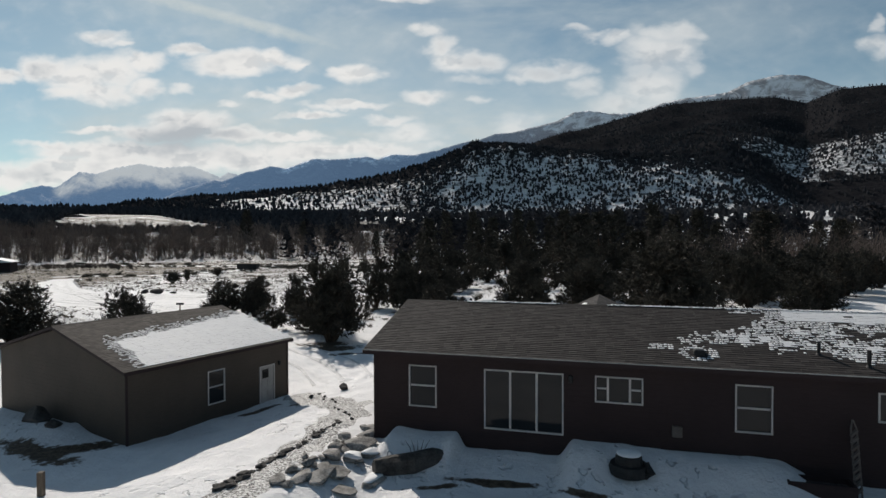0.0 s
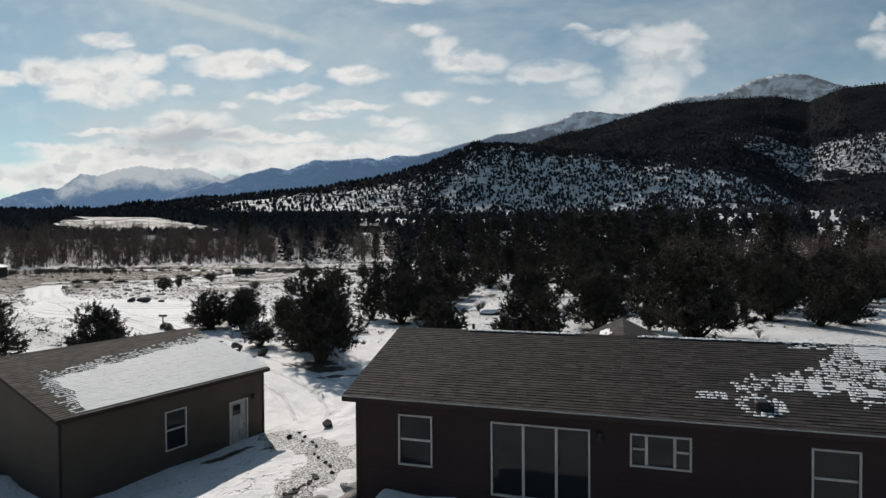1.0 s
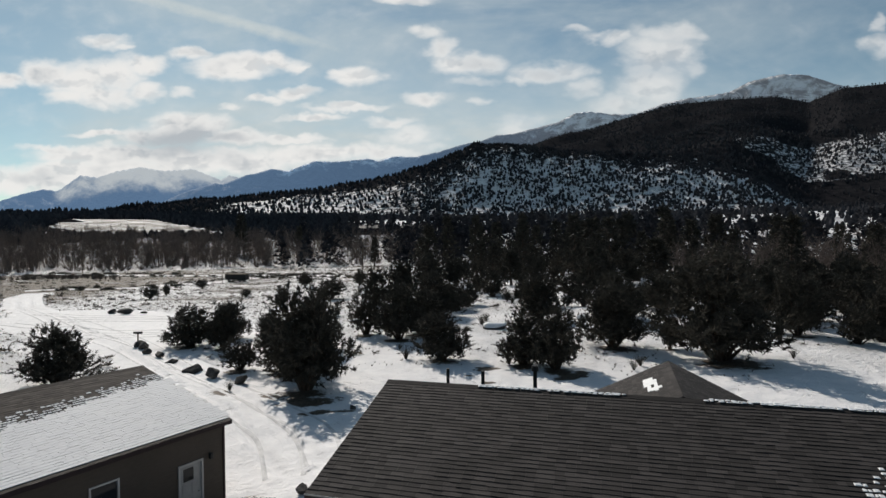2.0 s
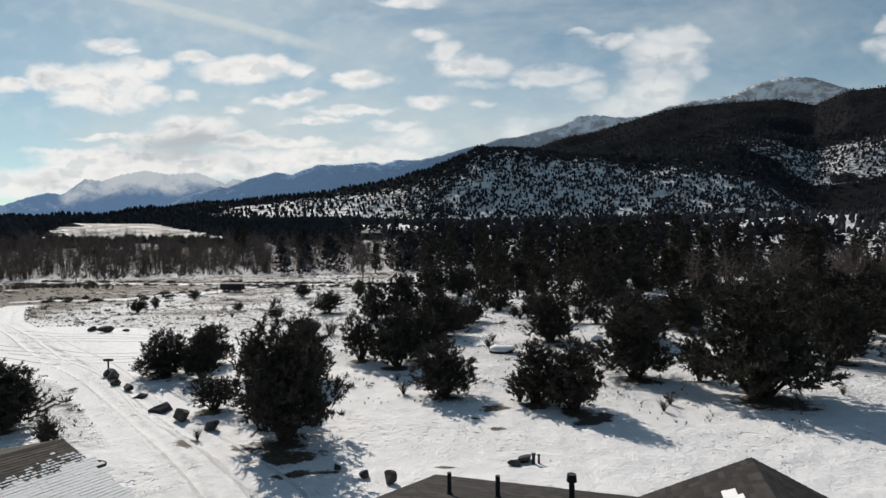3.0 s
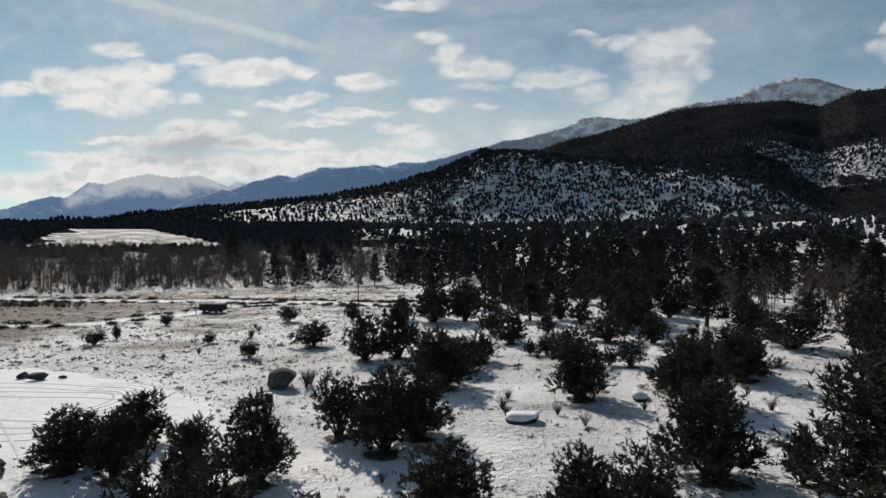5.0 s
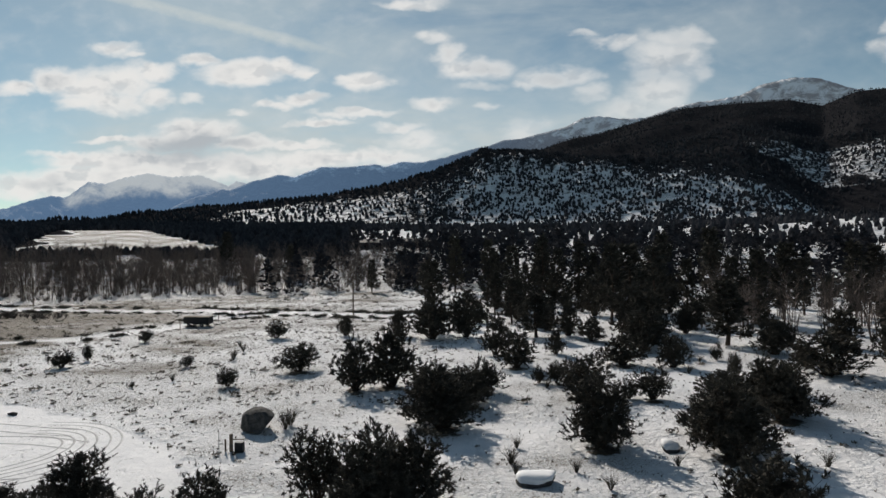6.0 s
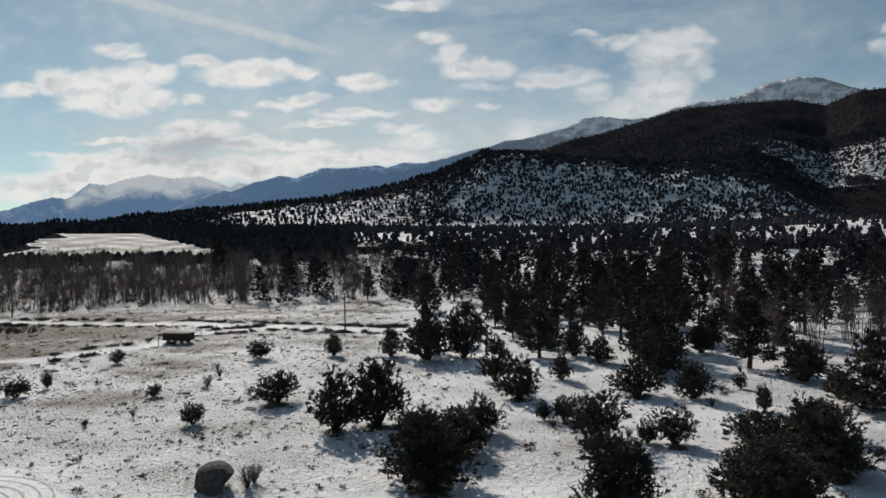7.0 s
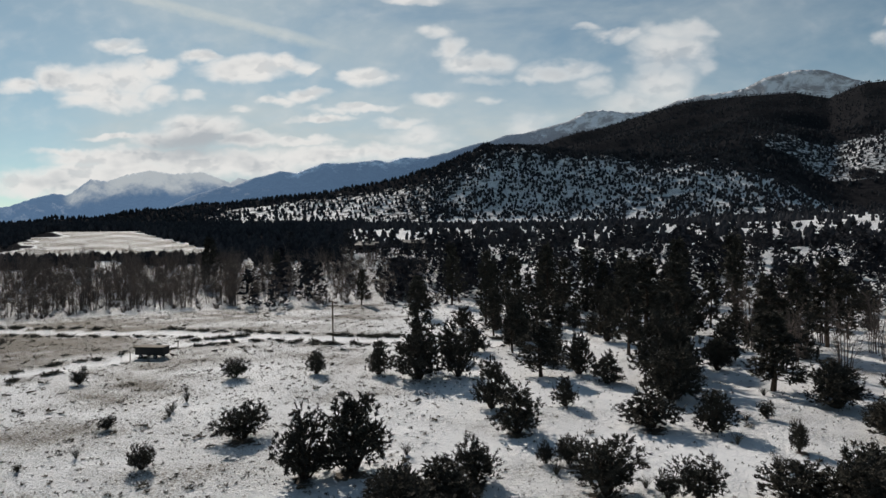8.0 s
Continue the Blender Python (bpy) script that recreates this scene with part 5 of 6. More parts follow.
def trailer():
    t = thing("stock_trailer", on_ground(-74.7, 100.9, 8), "dark weathered low trailer parked on the snow", "trailer")
    part("body", boxes((-2.4, 2.4, -0.9, 0.9, 0.55, 1.75), bevel=0.06), M_BLACK, t)
    part("roof", boxes((-2.5, 2.5, -1.0, 1.0, 1.752, 1.84), bevel=0.03), M_WOOD, t)
    for x in (-1.3, 1.2):
        for y in (-0.95, 0.95):
            w = part("wheel", tube(bmesh.new(), [(x, y - 0.1, 0.34), (x, y + 0.1, 0.34)], [0.34, 0.34], 16), M_BLACK, t)
            part("hub", tube(bmesh.new(), [(x, y - 0.12, 0.34), (x, y + 0.12, 0.34)], [0.14, 0.14], 10), M_METAL, w)
    part("tongue", boxes((-3.5, -2.4, -0.06, 0.06, 0.5, 0.6)), M_METAL, t)


trailer()


def marker(x, y, height, label, category, name, cap=False, width=0.1):
    p = thing(name, on_ground(x, y, 16), label, category)
    part("stake", boxes((-width / 2, width / 2, -width / 2, width / 2, -0.2, height), bevel=0.01), M_WOOD, p)
    if cap:
        part("crosspiece", boxes((-0.38, 0.38, -0.09, 0.09, height + 0.002, height + 0.2), bevel=0.02), M_BLACK, p)
    return p


marker(-34.5, 30.8, 1.1, "dark mailbox-like crosspiece on a wooden post", "post", "gate_post", True)
marker(-76.5, 98.3, 1.9, "thin wooden marker post in the snow", "post", "marker_post")
marker(-74.9, 106.7, 1.6, "thin wooden marker post in the snow", "post", "marker_post")
marker(-8.75, -5.6, 0.75, "dark square wooden fence post", "post", "fence_post", False, 0.17)

pedestal = thing("utility_pedestal", on_ground(-26.7, 47.2, 16), "grey utility pedestal and meter stand in the snow", "utility box")
part("post", boxes((-0.70, -0.48, -0.08, 0.08, -0.1, 1.25), bevel=0.02), M_WOOD, pedestal)
part("cabinet", boxes((-0.30, 0.30, -0.2, 0.2, -0.05, 0.70), bevel=0.03), M_BLACK, pedestal)
part("rail", boxes((-0.48, 0.35, -0.03, 0.03, 0.85, 0.91)), M_WOOD, pedestal)
part("stake", boxes((-1.05, -0.95, -0.04, 0.04, -0.1, 0.9)), M_WOOD, pedestal)
part("rod", tube(bmesh.new(), [(-1.6, 0.3, -0.1), (-1.6, 0.3, 1.5)], [0.025, 0.02], 6), M_METAL, pedestal)

well = thing("well_head", on_ground(0.46, 21.0, 10), "two short capped well pipes beside a dark rock", "well head")
for x, y, hgt, r in ((0.25, 0.1, 0.42, 0.08), (0.5, 0.15, 0.36, 0.05)):
    part("pipe", tube(bmesh.new(), [(x, y, -0.2), (x, y, hgt), (x, y, hgt + 0.001), (x, y, hgt + 0.07)], [r, r, r * 1.35, r * 1.3], 10), M_BLACK, well)


def snowy_drum():
    """The drum at the wall: dark round body with a snow-covered lid."""
    u = thing("covered_grill", on_ground(8.65, -1.15), "squat dark drum by the wall with a snow cap", "garden drum")
    bm = bmesh.new()
    tube(bm, [(0, 0, -0.1), (0, 0, 0.10), (0, 0, 0.22), (0, 0, 0.23), (0, 0, 0.44), (0, 0, 0.50)], [0.54, 0.58, 0.54, 0.40, 0.38, 0.33], 18)
    part("drum", bm, M_BLACK, u)
    bm = bmesh.new()
    bmesh.ops.create_icosphere(bm, subdivisions=3, radius=1.0)
    for v in bm.verts:
        v.co = Vector((v.co.x * 0.36, v.co.y * 0.36, 0.50 + max(v.co.z, -0.05) * 0.13 * (1 + 0.2 * noise.noise(v.co * 2))))
    part("snow_cap", bm, M_SNOW, u, "rounded snow on the lid", True)
    part("skirt", tube(bmesh.new(), [(0.45, -0.2, -0.05), (0.62, -0.3, 0.1), (0.5, -0.1, 0.3)], [0.12, 0.14, 0.08], 8), M_BLACK, u)


snowy_drum()
# a long rock slab built as a bent tube, with dead stems
slab = thing("stone_planter", on_ground(1.9, -1.6, 20), "long brown boulder-like planter edge with snow behind", "planter")
bm = bmesh.new()
tube(bm, [(-1.15, -0.3, 0.15), (-0.6, -0.15, 0.1), (0.1, -0.1, 0.16), (0.8, 0.15, 0.25), (1.15, 0.35, 0.2)], [0.22, 0.34, 0.34, 0.30, 0.16], 10)
for v in bm.verts:
    v.co += v.co.normalized() * 0.06 * noise.noise(v.co * 3)
part("edge", bm, M_ROCK, slab)
for k in range(5):
    part("stem", tube(bmesh.new(), [(0.1 + 0.06 * k, 0.3, 0.1), (0.0 + 0.13 * k, 0.35, 0.5), (-0.15 + 0.2 * k, 0.3, 0.75)], [0.018, 0.013, 0.005], 5), M_TWIG, slab)

trellis = thing("trellis", on_ground(14.75, -0.55), "narrow pale wooden trellis leaning against the dark wall", "trellis")
for dx in (-0.085, 0.085):
    part("rail", tube(bmesh.new(), [(dx, -0.15, -0.1), (dx * 0.85, 0.30, 1.75), (dx * 0.1, 0.38, 1.98)], [0.028, 0.024, 0.018], 6), M_TRIM, trellis)
for k in range(9):
    f = 0.05 + k * 0.105
    part("slat", tube(bmesh.new(), [(-0.085, -0.16 + 0.46 * f, -0.05 + 1.8 * f), (0.08, -0.12 + 0.46 * f, 0.11 + 1.8 * f)], [0.05, 0.05], 5), M_TRIM, trellis)
trough = thing("garden_trough", on_ground(13.9, -0.75), "long dark planting trough against the wall", "trough")
part("side", boxes((-1.0, 0.7, -0.32, -0.26, -0.1, 0.38)), M_WALL, trough)
part("side", boxes((-1.0, 0.7, 0.26, 0.32, -0.1, 0.38)), M_WALL, trough)
for x in (-1.0, 0.64):
    part("end_board", boxes((x, x + 0.06, -0.258, 0.258, -0.1, 0.38)), M_WALL, trough)
part("fill", boxes((-0.93, 0.63, -0.25, 0.25, -0.1, 0.24)), M_ROCK, trough, "dark soil filling the trough")
# old heap by the shed's gable
boulder(-14.9, -0.7, 1.7, 1.2, 1.0, 560, "dark low heap half buried in snow beside the shed", 0.0, 0.5, "heaps by the shed")
boulder(-13.5, -1.25, 1.0, 0.7, 0.6, 561, "dark low heap half buried in snow beside the shed", 0.0, 0.45, "heaps by the shed")


def far_house(x, y, width, depth, height, rz, label):
    b = thing("far_house", on_ground(x, y, rz), label, "house", "houses in the valley")
    part("wall", boxes((-width / 2, width / 2, -depth / 2, depth / 2, -1, height)), M_WALL, b)
    bm = prism(bmesh.new(), [(-depth / 2 - 0.5, height), (depth / 2 + 0.5, height), (0, height + depth * 0.22)], -width / 2 - 0.4, width / 2 + 0.4)
    part("roof", bm, M_TRIM, b, "grey-brown roof").matrix_basis = Matrix(((0, 1, 0, 0), (1, 0, 0, 0), (0, 0, 1, 0.003), (0, 0, 0, 1)))
    for dx in (-0.28, 0.28):
        part("window", boxes((dx * width - 0.7, dx * width + 0.7, -depth / 2 - 0.04, -depth / 2 - 0.003, 1.0, 2.2)), M_GLASS, b)


for l, d, w in ((-14.5, 345.0, 14.0), (-39.0, 328.0, 11.0)):
    far_house(d * AHEAD.x + l * RIGHT.x, d * AHEAD.y + l * RIGHT.y, w, 9.0, 3.6, 18, "low dark house with a grey-brown roof among trees")


barn = thing("meadow_barn", on_ground(-131.0, 84.0, 35), "small dark barn with a snow-covered roof in the meadow", "barn")
part("wall", boxes((-3.2, 3.2, -2.4, 2.4, -0.3, 2.2), bevel=0.02), M_WALL, barn)
part("roof", prism(bmesh.new(), [(-3.6, 2.2), (3.6, 2.2), (3.6, 2.35), (0, 3.2), (-3.6, 2.35)], -2.8, 2.8), M_SNOW, barn, "snow-covered roof")
part("door", boxes((-0.9, 0.9, -2.45, -2.402, -0.2, 1.8)), M_WOOD, barn, "plank door, closed")


# ---- the house and the shed ----
def window(parent, x0, x1, z0, z1, mullions=(), rails=(), name="window", side=-1):
    """A white window in a wall whose outer face is y = 0: frame proud of the wall, glass set back. rails: (x from, x to, z)."""
    frame_bm = boxes((x0, x1, -0.035, 0.07, z1 - 0.05, z1), (x0, x1, -0.04, 0.07, z0, z0 + 0.05),
                     (x0, x0 + 0.05, -0.035, 0.07, z0 + 0.05, z1 - 0.05), (x1 - 0.05, x1, -0.035, 0.07, z0 + 0.05, z1 - 0.05), bevel=0.006)
    f = part("window", frame_bm, M_WHITE, parent, "white vinyl window frame")
    for m in mullions:
        part("mullion", boxes((m - 0.035, m + 0.035, -0.025, 0.06, z0 + 0.05, z1 - 0.05), bevel=0.005), M_WHITE, f)
    for a, b, z in rails:
        part("rail", boxes((a, b, -0.015, 0.05, z - 0.03, z + 0.03), bevel=0.005), M_WHITE, f)
    edges = [x0 + 0.05, *mullions, x1 - 0.05]
    for a, b in zip(edges, edges[1:]):
        part("pane", boxes((a, b, 0.03, 0.036, z0 + 0.05, z1 - 0.05)), M_GLASS, f)
    return f


def wall_with_holes(x0, x1, z0, z1, holes, thick):
    """A wall along x with openings through it."""
    xs = sorted({x0, x1, *[v for h in holes for v in h[:2]]})
    zs = sorted({z0, z1, *[v for h in holes for v in h[2:]]})
    bm = bmesh.new()
    for a, b in zip(xs, xs[1:]):
        run = None
        for c, d in zip(zs, zs[1:]):
            solid = not any(h[0] <= a and b <= h[1] and h[2] <= c and d <= h[3] for h in holes)
            if solid and run:
                run[1] = d
            elif solid:
                run = [c, d]
            if not solid and run:
                box(bm, a, b, 0, thick, *run)
                run = None
        if run:
            box(bm, a, b, 0, thick, *run)
    bmesh.ops.remove_doubles(bm, verts=bm.verts, dist=0.0005)
    return bm


def roof_slope(name, x0, x1, run, rise, mat, parent, m, deck_mat, row=0.145, lap=0.016):
    """A shingled slope in its own plane (x along the eave, y up the slope): a deck with overlapping courses on it."""
    length = math.hypot(run, rise)
    rows = int(round(length / row))
    deck = part(name, boxes((x0, x1, 0, length, -0.11, -0.003)), deck_mat, parent)
    deck.matrix_basis = m
    rng = np.random.RandomState(int(length * 100))
    shapes = []
    for k in range(6):
        verts, faces = [], []
        x = x0
        while x < x1 - 0.01:
            e = min(x + rng.uniform(0.16, 0.42), x1)
            if x1 - e < 0.1:
                e = x1
            j, h = rng.uniform(-0.012, 0.006), lap * rng.uniform(0.6, 1.25)
            p = len(verts)
            verts += [(x, j, 0.0), (x, j, h), (x, length / rows + 0.01, 0.001), (e - 0.004, j, 0.0), (e - 0.004, j, h), (e - 0.004, length / rows + 0.01, 0.001)]
            faces += [(p, p + 3, p + 4, p + 1), (p + 1, p + 4, p + 5, p + 2)]
            x = e
        me = bpy.data.meshes.new("shingle_course")
        me.from_pydata(verts, [], faces)
        me.materials.append(mat)
        shapes.append(me)
    for k in range(rows):
        ob = new("shingle_course", shapes[rng.randint(6)])
        ob.parent = deck
        ob.matrix_basis = Matrix.Translation((0, k * length / rows, 0))
    return deck


def slope_matrix(origin, along_x, run, rise):
    """Axes of a slope: x along the eave, y up the slope."""
    ex = Vector(along_x).normalized()
    flat = Vector((-ex.y, ex.x, 0))
    ey = (flat * run + Vector((0, 0, rise))).normalized()
    ez = ex.cross(ey)
    m = Matrix((ex, ey, ez)).transposed().to_4x4()
    m.translation = Vector(origin)
    return m


def roof_snow(name, m, length, rows_at, row, cover, seed, parent_label):
    """Snow left in dashes along the shingle rows. cover(x, y): how full, 0 to 1."""
    rng = np.random.RandomState(seed)
    verts, faces = [], []
    for y in rows_at:
        x = 0.0
        while x < length:
            w = rng.uniform(0.07, 0.17)
            c = cover(x + w / 2, y)
            solid = c > 0.95
            if solid:
                w *= 2.5
            if rng.uniform() < c:
                h = row * (rng.uniform(0.90, 0.97) if solid else rng.uniform(0.42, 0.72))
                y0, e = y + rng.uniform(0, 0.008 if solid else 0.02), 0.002 if solid else 0.022
                a, b, d = rng.uniform(-0.012, 0.012, 3) * (0.3 if solid else 1.0)
                tip = rng.uniform(0.021, 0.025)
                base = len(verts)
                for (px, py, pz) in ((x, y0, 0.014), (x + w, y0 + a, 0.014), (x + w, y0 + h + b, 0.002), (x, y0 + h + d, 0.002),
                                     (x + e, y0 + 0.012, tip), (x + w - e, y0 + 0.012 + a, tip), (x + w - e, y0 + h - 0.004 + b, tip - 0.003), (x + e, y0 + h - 0.004 + d, tip - 0.003)):
                    verts.append(tuple(m @ Vector((px, py, pz))))
                faces += [tuple(base + q for q in f) for f in ((4, 5, 6, 7), (0, 1, 5, 4), (1, 2, 6, 5), (2, 3, 7, 6), (3, 0, 4, 7))]
            x += w * (1.0 if c > 0.95 else rng.uniform(0.95, 1.25))
    ob = raw(name, verts, faces, M_SNOW)
    return tagged(ob, parent_label, "snow", kind="stuff")


HX0, HX1, HY1, EAVE, RIDGE, RY = 0.0, 19.0, 8.6, 2.85, 4.10, 4.3
house = thing("house", Matrix.Identity(4), "long single-storey house with dark brown siding and shingle roof", "house")


def build_house():
    holes = [(1.305, 2.325, 0.87, 2.33), (4.0, 6.645, 0.30, 2.33), (7.633, 9.107, 1.47, 2.33), (11.73, 12.76, 0.87, 2.33), (15.43, 16.4, 1.47, 2.33)]
    part("front_wall", wall_with_holes(HX0, HX1, -1.4, 2.78, holes, 0.16), M_WALL, house)
    ends = [(0.16, -1.4), (HY1, -1.4), (HY1, 2.78), (RY, 3.92), (0.16, 2.78)]
    for x in (HX0, HX1 - 0.16):
        bm = prism(bmesh.new(), ends, 0, 0.16)
        bmesh.ops.transform(bm, matrix=Matrix(((0, 1, 0, x), (1, 0, 0, 0), (0, 0, 1, 0), (0, 0, 0, 1))), verts=bm.verts)
        bmesh.ops.recalc_face_normals(bm, faces=bm.faces)
        part("gable_wall", bm, M_WALL, house)
    part("back_wall", boxes((HX0 + 0.16, HX1 - 0.16, HY1 - 0.16, HY1 - 0.002, -1.4, 2.78)), M_WALL, house)
    # dark rooms behind the glass
    part("floor_deck", boxes((0.2, HX1 - 0.2, 0.2, HY1 - 0.2, -0.05, 0.1)), M_WOOD, house)
    part("ceiling_deck", boxes((0.17, HX1 - 0.17, 0.17, HY1 - 0.17, 2.5, 2.56)), M_WHITE, house)
    part("corner_board", boxes((-0.02, 0.10, -0.02, -0.001, -1.4, 2.74)), M_WALL, house)
    w = holes
    window(house, *w[0], rails=[(w[0][0] + 0.07, w[0][1] - 0.07, 1.62)])
    f = window(house, *w[1], mullions=(w[1][0] + 0.89, w[1][0] + 1.77))
    part("handle", boxes((w[1][0] + 1.83, w[1][0] + 1.86, -0.07, -0.025, 1.2, 1.45), bevel=0.006), M_BLACK, f)
    window(house, *w[2], mullions=(w[2][0] + 0.40, w[2][1] - 0.40), rails=[(w[2][0] + 0.07, w[2][0] + 0.355, 1.93), (w[2][1] - 0.355, w[2][1] - 0.07, 1.93)])
    window(house, *w[3], rails=[(w[3][0] + 0.07, w[3][1] - 0.07, 1.62)])
    window(house, *w[4])
    # roof
    run, rise = RY + 0.40, RIDGE - EAVE
    for name, origin, way in (("front_roof", (-0.27, -0.40, EAVE), (1, 0, 0)), ("back_roof", (HX1 + 0.27, 2 * RY + 0.40, EAVE), (-1, 0, 0))):
        m = slope_matrix(origin, way, run, rise)
        roof_slope(name, 0, HX1 + 0.54, run, rise, M_ROOF, house, m, M_TRIM)
    part("ridge_cap", prism(bmesh.new(), [(-0.16, -0.03), (0, 0.03), (0.16, -0.03), (0, 0.005)], 0, HX1 + 0.54), M_ROOF, house).matrix_basis = \
        Matrix(((0, 1, 0, -0.27), (1, 0, 0, RY), (0, 0, 1, RIDGE), (0, 0, 0, 1)))
    part("fascia", boxes((-0.27, HX1 + 0.27, -0.425, -0.402, EAVE - 0.16, EAVE + 0.005)), M_WALL, house, "dark fascia board")
    part("soffit", boxes((-0.25, HX1 + 0.25, -0.40, -0.001, EAVE - 0.16, EAVE - 0.14)), M_TRIM, house)
    part("drip_edge", boxes((-0.27, HX1 + 0.27, -0.432, -0.426, EAVE - 0.02, EAVE + 0.014)), M_DOOR, house)
    # gable over the rear entry
    gx, gw, gz, gy = 7.55, 2.55, 4.08, 9.05
    rise_g = gz - EAVE + 0.02
    roof_slope("gable_roof", 0, 4.4, gw, rise_g, M_ROOF, house, slope_matrix((gx + gw, gy - 4.4, EAVE - 0.02), (0, 1, 0), gw, rise_g), M_TRIM)
    roof_slope("gable_roof", 0, 4.4, gw, rise_g, M_ROOF, house, slope_matrix((gx - gw, gy, EAVE - 0.02), (0, -1, 0), gw, rise_g), M_TRIM)
    bm = prism(bmesh.new(), [(gx - gw + 0.2, -1.3), (gx + gw - 0.2, -1.3), (gx + gw - 0.2, 2.78), (gx, 3.9), (gx - gw + 0.2, 2.78)], HY1, gy - 0.25)
    part("entry_wall", bm, M_WALL, house)
    # vents through the roof
    for x, y, h, r in ((0.92, 6.3, 0.5, 0.05), (1.95, 6.65, 0.5, 0.055), (3.6, 6.4, 0.6, 0.06), (14.18, 0.84, 0.4, 0.05), (15.26, 0.17, 0.5, 0.055)):
        z = RIDGE - (rise / run) * abs(y - RY)
        bm = bmesh.new()
        tube(bm, [(x, y, z - 0.05), (x, y, z + 0.06)], [0.13, r], 12)
        tube(bm, [(x, y, z + 0.05), (x, y, z + h)], [r, r], 10)
        if h > 0.55:
            tube(bm, [(x, y, z + h - 0.02), (x, y, z + h + 0.14)], [r * 1.8, r * 1.6], 10)
        part("vent_pipe", bm, M_BLACK, house)
    part("roof_vent", boxes((10.62, 10.94, 0.33, 0.65, 2.98, 3.24), bevel=0.03), M_BLACK, house)
    part("meter_box", boxes((9.95, 10.25, -0.12, -0.001, 0.58, 0.92), bevel=0.02), M_TRIM, house, "grey utility meter box")
    part("porch_lamp", boxes((6.80, 6.95, -0.14, -0.001, 2.05, 2.3), bevel=0.03), M_BLACK, house)


build_house()
M_FRONT = slope_matrix((-0.27, -0.40, EAVE), (1, 0, 0), RY + 0.40, RIDGE - EAVE)


LOW_EDGE = [(10.0, 1.75), (12.5, 1.5), (14.3, 1.25), (15.0, 0.7), (20.0, 0.6)]
TOP_EDGE = [(10.0, 1.8), (10.9, 2.4), (12.3, 3.0), (13.0, 3.6), (13.6, 5.2), (20.0, 5.2)]


def front_cover(x, y):
    """Where snow has stayed on the front slope of the house: towards its far end, with a ring round the vent."""
    x = x - 0.27
    low, top = float(interp(x, LOW_EDGE)), float(interp(x, TOP_EDGE))
    ragged = 0.22 * float(wave(x, y, 1.1, 61))
    c = float(step(y + ragged, low - 0.1, low + 0.35)) * float(step(y + ragged, top + 0.1, top - 0.35)) * (x > 10.0)
    c = c * (0.86 + 0.14 * float(wave(x, y, 0.8, 62)))
    if y > 4.35 and x > 12.2:
        c = max(c, 0.6)
    if x > 13.9 and y > 3.75 + 0.6 * ragged:
        c = 0.97
    elif x > 13.4 and y > 3.1 + ragged:
        c = 0.9
    if 15.4 < x < 17.2 and 2.4 < y + ragged < 3.15:
        c = 0.08
    ring = math.hypot((x - 10.78) / 0.56, (y - 0.92) / 0.52)
    if 0.55 < ring < 1.05:
        c = 0.94
    elif ring <= 0.55:
        c = 0.0
    if 9.3 < x < 10.05 and abs(y - 1.32) < 0.2:
        c = 0.8
    return c


LEN = math.hypot(RY + 0.40, RIDGE - EAVE)
ROWS = [k * LEN / round(LEN / 0.145) for k in range(round(LEN / 0.145))]
roof_snow("roof_snow", M_FRONT, HX1 + 0.5, ROWS, 0.145, front_cover, 71, "thin snow lying in dashes along the house's shingles")
roof_snow("ridge_snow", Matrix.Translation((0, 0, 0.03)) @ M_FRONT, HX1 + 0.5, [LEN - 0.12, LEN - 0.06], 0.10,
          lambda x, y: 0.9 if (2.6 < x < 6.5 or x > 8.2) else 0.0, 72, "strip of snow along the house's ridge")
M_GABLE = slope_matrix((7.55 - 2.55, 9.05, EAVE - 0.02), (0, -1, 0), 2.55, 4.08 - EAVE + 0.02)
roof_snow("gable_snow", M_GABLE, 4.0, [1.4 + 0.1 * k for k in range(12)], 0.12, lambda x, y: 0.98 if 1.3 < x < 2.9 and abs(y - 2.1 - 0.12 * (x - 2.1)) < 0.20 - 0.1 * abs(x - 2.0) else 0.0, 73, "patch of snow on the entry gable")

# the shed: x runs along its front wall, y into it
SHED = Matrix.Translation((-9.42, -1.68, 0)) @ Matrix(((0.256, -0.967, 0, 0), (0.967, 0.256, 0, 0), (0, 0, 1, 0), (0, 0, 0, 1)))
shed = thing("shed", SHED, "taupe outbuilding with a low gable roof and white window", "shed")


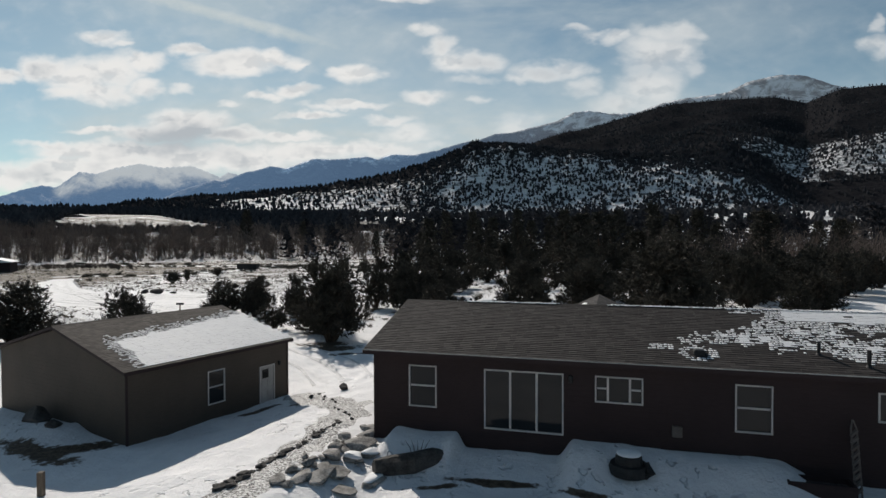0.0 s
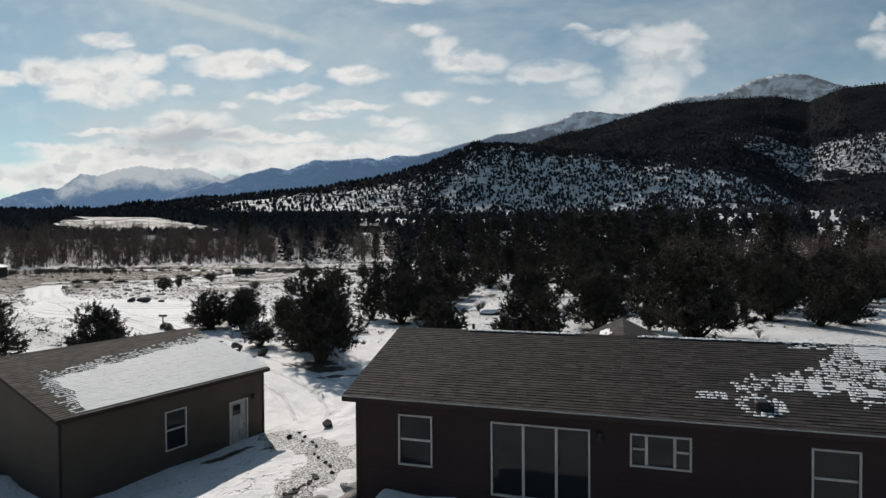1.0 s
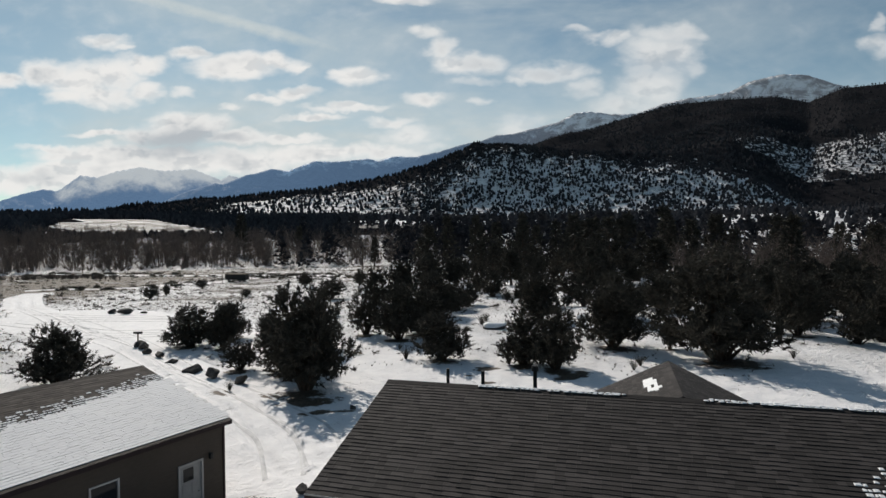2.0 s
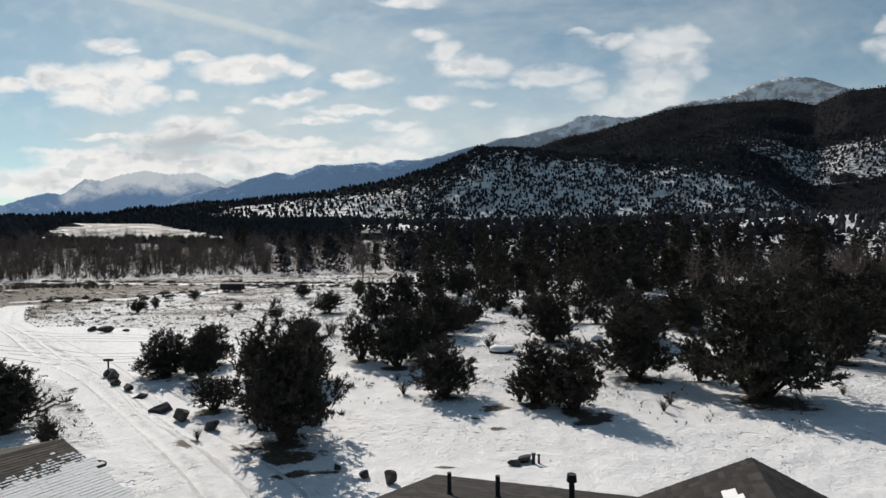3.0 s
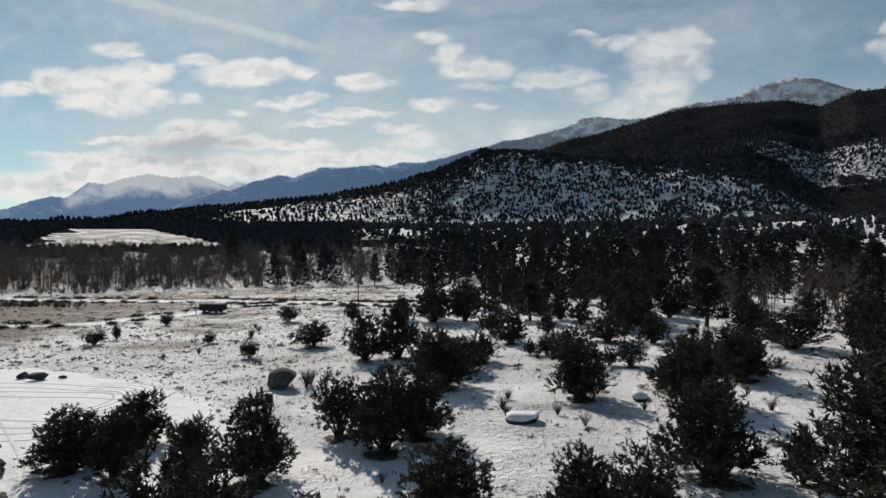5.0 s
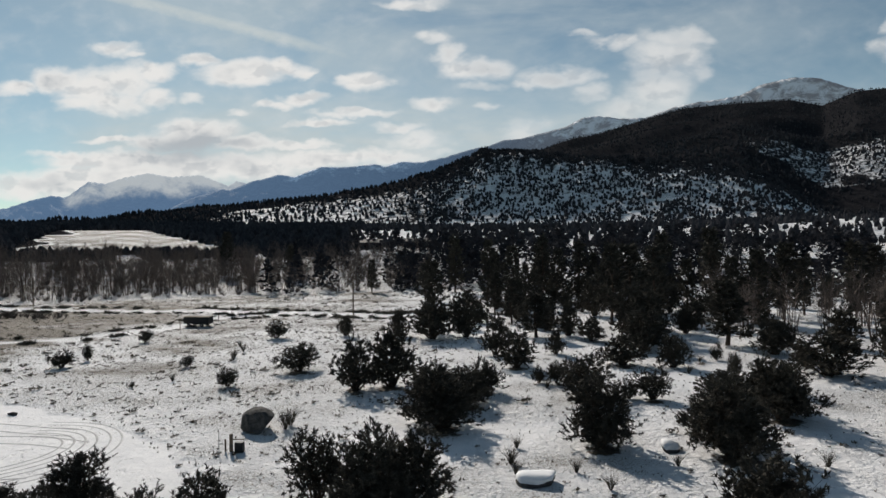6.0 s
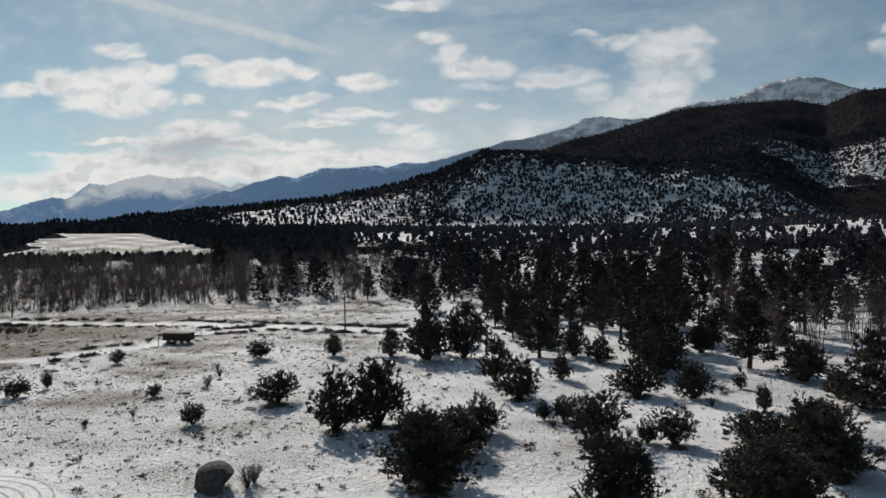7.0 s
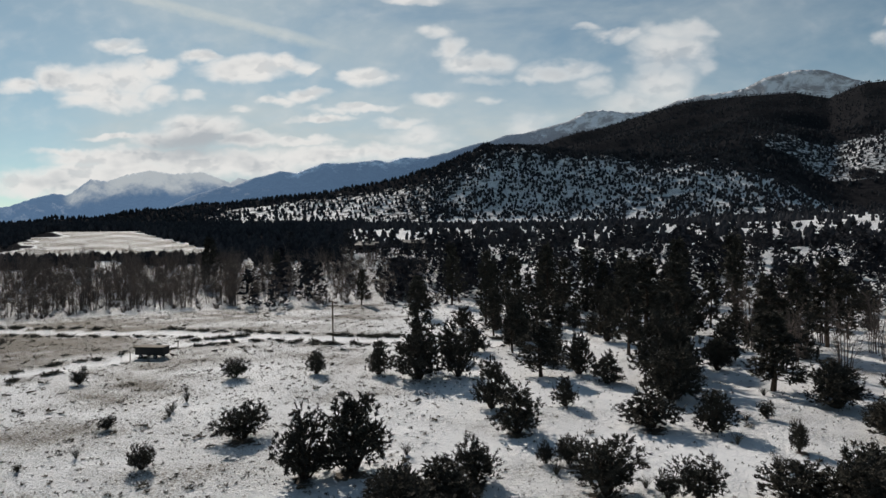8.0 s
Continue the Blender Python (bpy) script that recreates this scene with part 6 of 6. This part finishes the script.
def build_shed():
    S, D, eave, top = 8.64, 5.3, 1.73, 3.08
    wall = 0.2
    holes = [(3.79, 4.68, -0.48, 1.0), (6.63, 7.58, -1.42, 0.66)]
    front = part("front_wall", wall_with_holes(0.22, S - 0.2, -2.2, 1.66, holes, 0.14), M_SHEDWALL, shed)
    front.matrix_basis = Matrix.Translation((0, wall, 0))
    outline = [(wall + 0.14, -2.2), (2 * D - wall, -2.2), (2 * D - wall, 1.66), (D, 2.94), (wall + 0.14, 1.66)]
    for x in (0.22, S - 0.34):
        bm = prism(bmesh.new(), outline, 0, 0.14)
        bmesh.ops.transform(bm, matrix=Matrix(((0, 1, 0, x), (1, 0, 0, 0), (0, 0, 1, 0), (0, 0, 0, 1))), verts=bm.verts)
        bmesh.ops.recalc_face_normals(bm, faces=bm.faces)
        part("gable_wall", bm, M_SHEDWALL, shed)
    part("back_wall", boxes((0.36, S - 0.34, 2 * D - wall - 0.14, 2 * D - wall - 0.002, -2.2, 1.66)), M_SHEDWALL, shed)
    part("corner_board", boxes((0.14, 0.24, 0.17, 0.199, -2.2, 1.60)), M_WALL, shed)
    part("corner_board", boxes((S - 0.26, S - 0.18, 0.17, 0.199, -2.2, 1.60)), M_WALL, shed)
    f = window(shed, *holes[0], rails=[(3.86, 4.61, 0.28)])
    f.matrix_basis = Matrix.Translation((0, wall, 0))
    d = part("door", boxes((6.70, 7.51, wall + 0.03, wall + 0.075, -1.42, 0.59), bevel=0.004), M_DOOR, shed, "pale grey panel door, closed")
    for z0, z1 in ((-1.25, -0.55), (-0.4, -0.02)):
        for x0, x1 in ((6.80, 7.06), (7.15, 7.41)):
            part("door_panel", boxes((x0, x1, wall + 0.018, wall + 0.031, z0, z1), bevel=0.006), M_DOOR, d)
    part("door_glass", boxes((6.84, 7.22, wall + 0.02, wall + 0.031, 0.05, 0.48)), M_GLASS, d)
    part("door_knob", tube(bmesh.new(), [(7.43, wall + 0.03, -0.42), (7.43, wall - 0.04, -0.42)], [0.03, 0.028], 10), M_METAL, d)
    part("door_frame", boxes((6.63, 6.70, wall - 0.03, wall + 0.1, -1.42, 0.59), (7.51, 7.58, wall - 0.03, wall + 0.1, -1.42, 0.59), (6.63, 7.58, wall - 0.032, wall + 0.1, 0.592, 0.66), bevel=0.005), M_WHITE, shed)
    part("wall_lamp", boxes((7.80, 7.92, wall - 0.12, wall - 0.001, 0.55, 0.75), bevel=0.02), M_BLACK, shed)
    run, rise = D, top - eave
    for name, origin, way in (("front_roof", (0, 0, eave), (1, 0, 0)), ("back_roof", (S, 2 * D, eave), (-1, 0, 0))):
        m = slope_matrix(origin, way, run, rise)
        roof_slope(name, 0, S, run, rise, M_SHEDROOF, shed, m, M_WALL, lap=0.011)
    part("ridge_cap", prism(bmesh.new(), [(-0.15, -0.03), (0, 0.03), (0.15, -0.03), (0, 0.005)], 0, S), M_SHEDROOF, shed).matrix_basis = \
        Matrix(((0, 1, 0, 0), (1, 0, 0, D), (0, 0, 1, top), (0, 0, 0, 1)))
    part("fascia", boxes((0, S, -0.022, -0.002, eave - 0.14, eave + 0.003)), M_WALL, shed)
    m = SHED @ slope_matrix((0, 0, eave), (1, 0, 0), run, rise)
    length = math.hypot(run, rise)
    rows = [k * length / round(length / 0.145) for k in range(round(length / 0.145))]

    def cover(x, y):
        edge = 0.75 + 0.08 * y + 0.18 * float(wave(x, y, 1.5, 81))
        top_edge = 3.0 + 0.16 * x + 0.12 * float(wave(x, y, 1.2, 82))
        full = float(step(x, edge - 0.35, edge + 0.25)) * float(step(y, top_edge + 0.45, top_edge - 0.30)) * float(step(y, 0.0, 0.1))
        return min(0.93 if y > top_edge - 0.4 or x < edge + 0.3 else 1.0, 1.05 * full)

    roof_snow("shed_roof_snow", m, S - 0.05, rows, 0.145, cover, 83, "snow covering the lower half of the shed's roof")


build_shed()
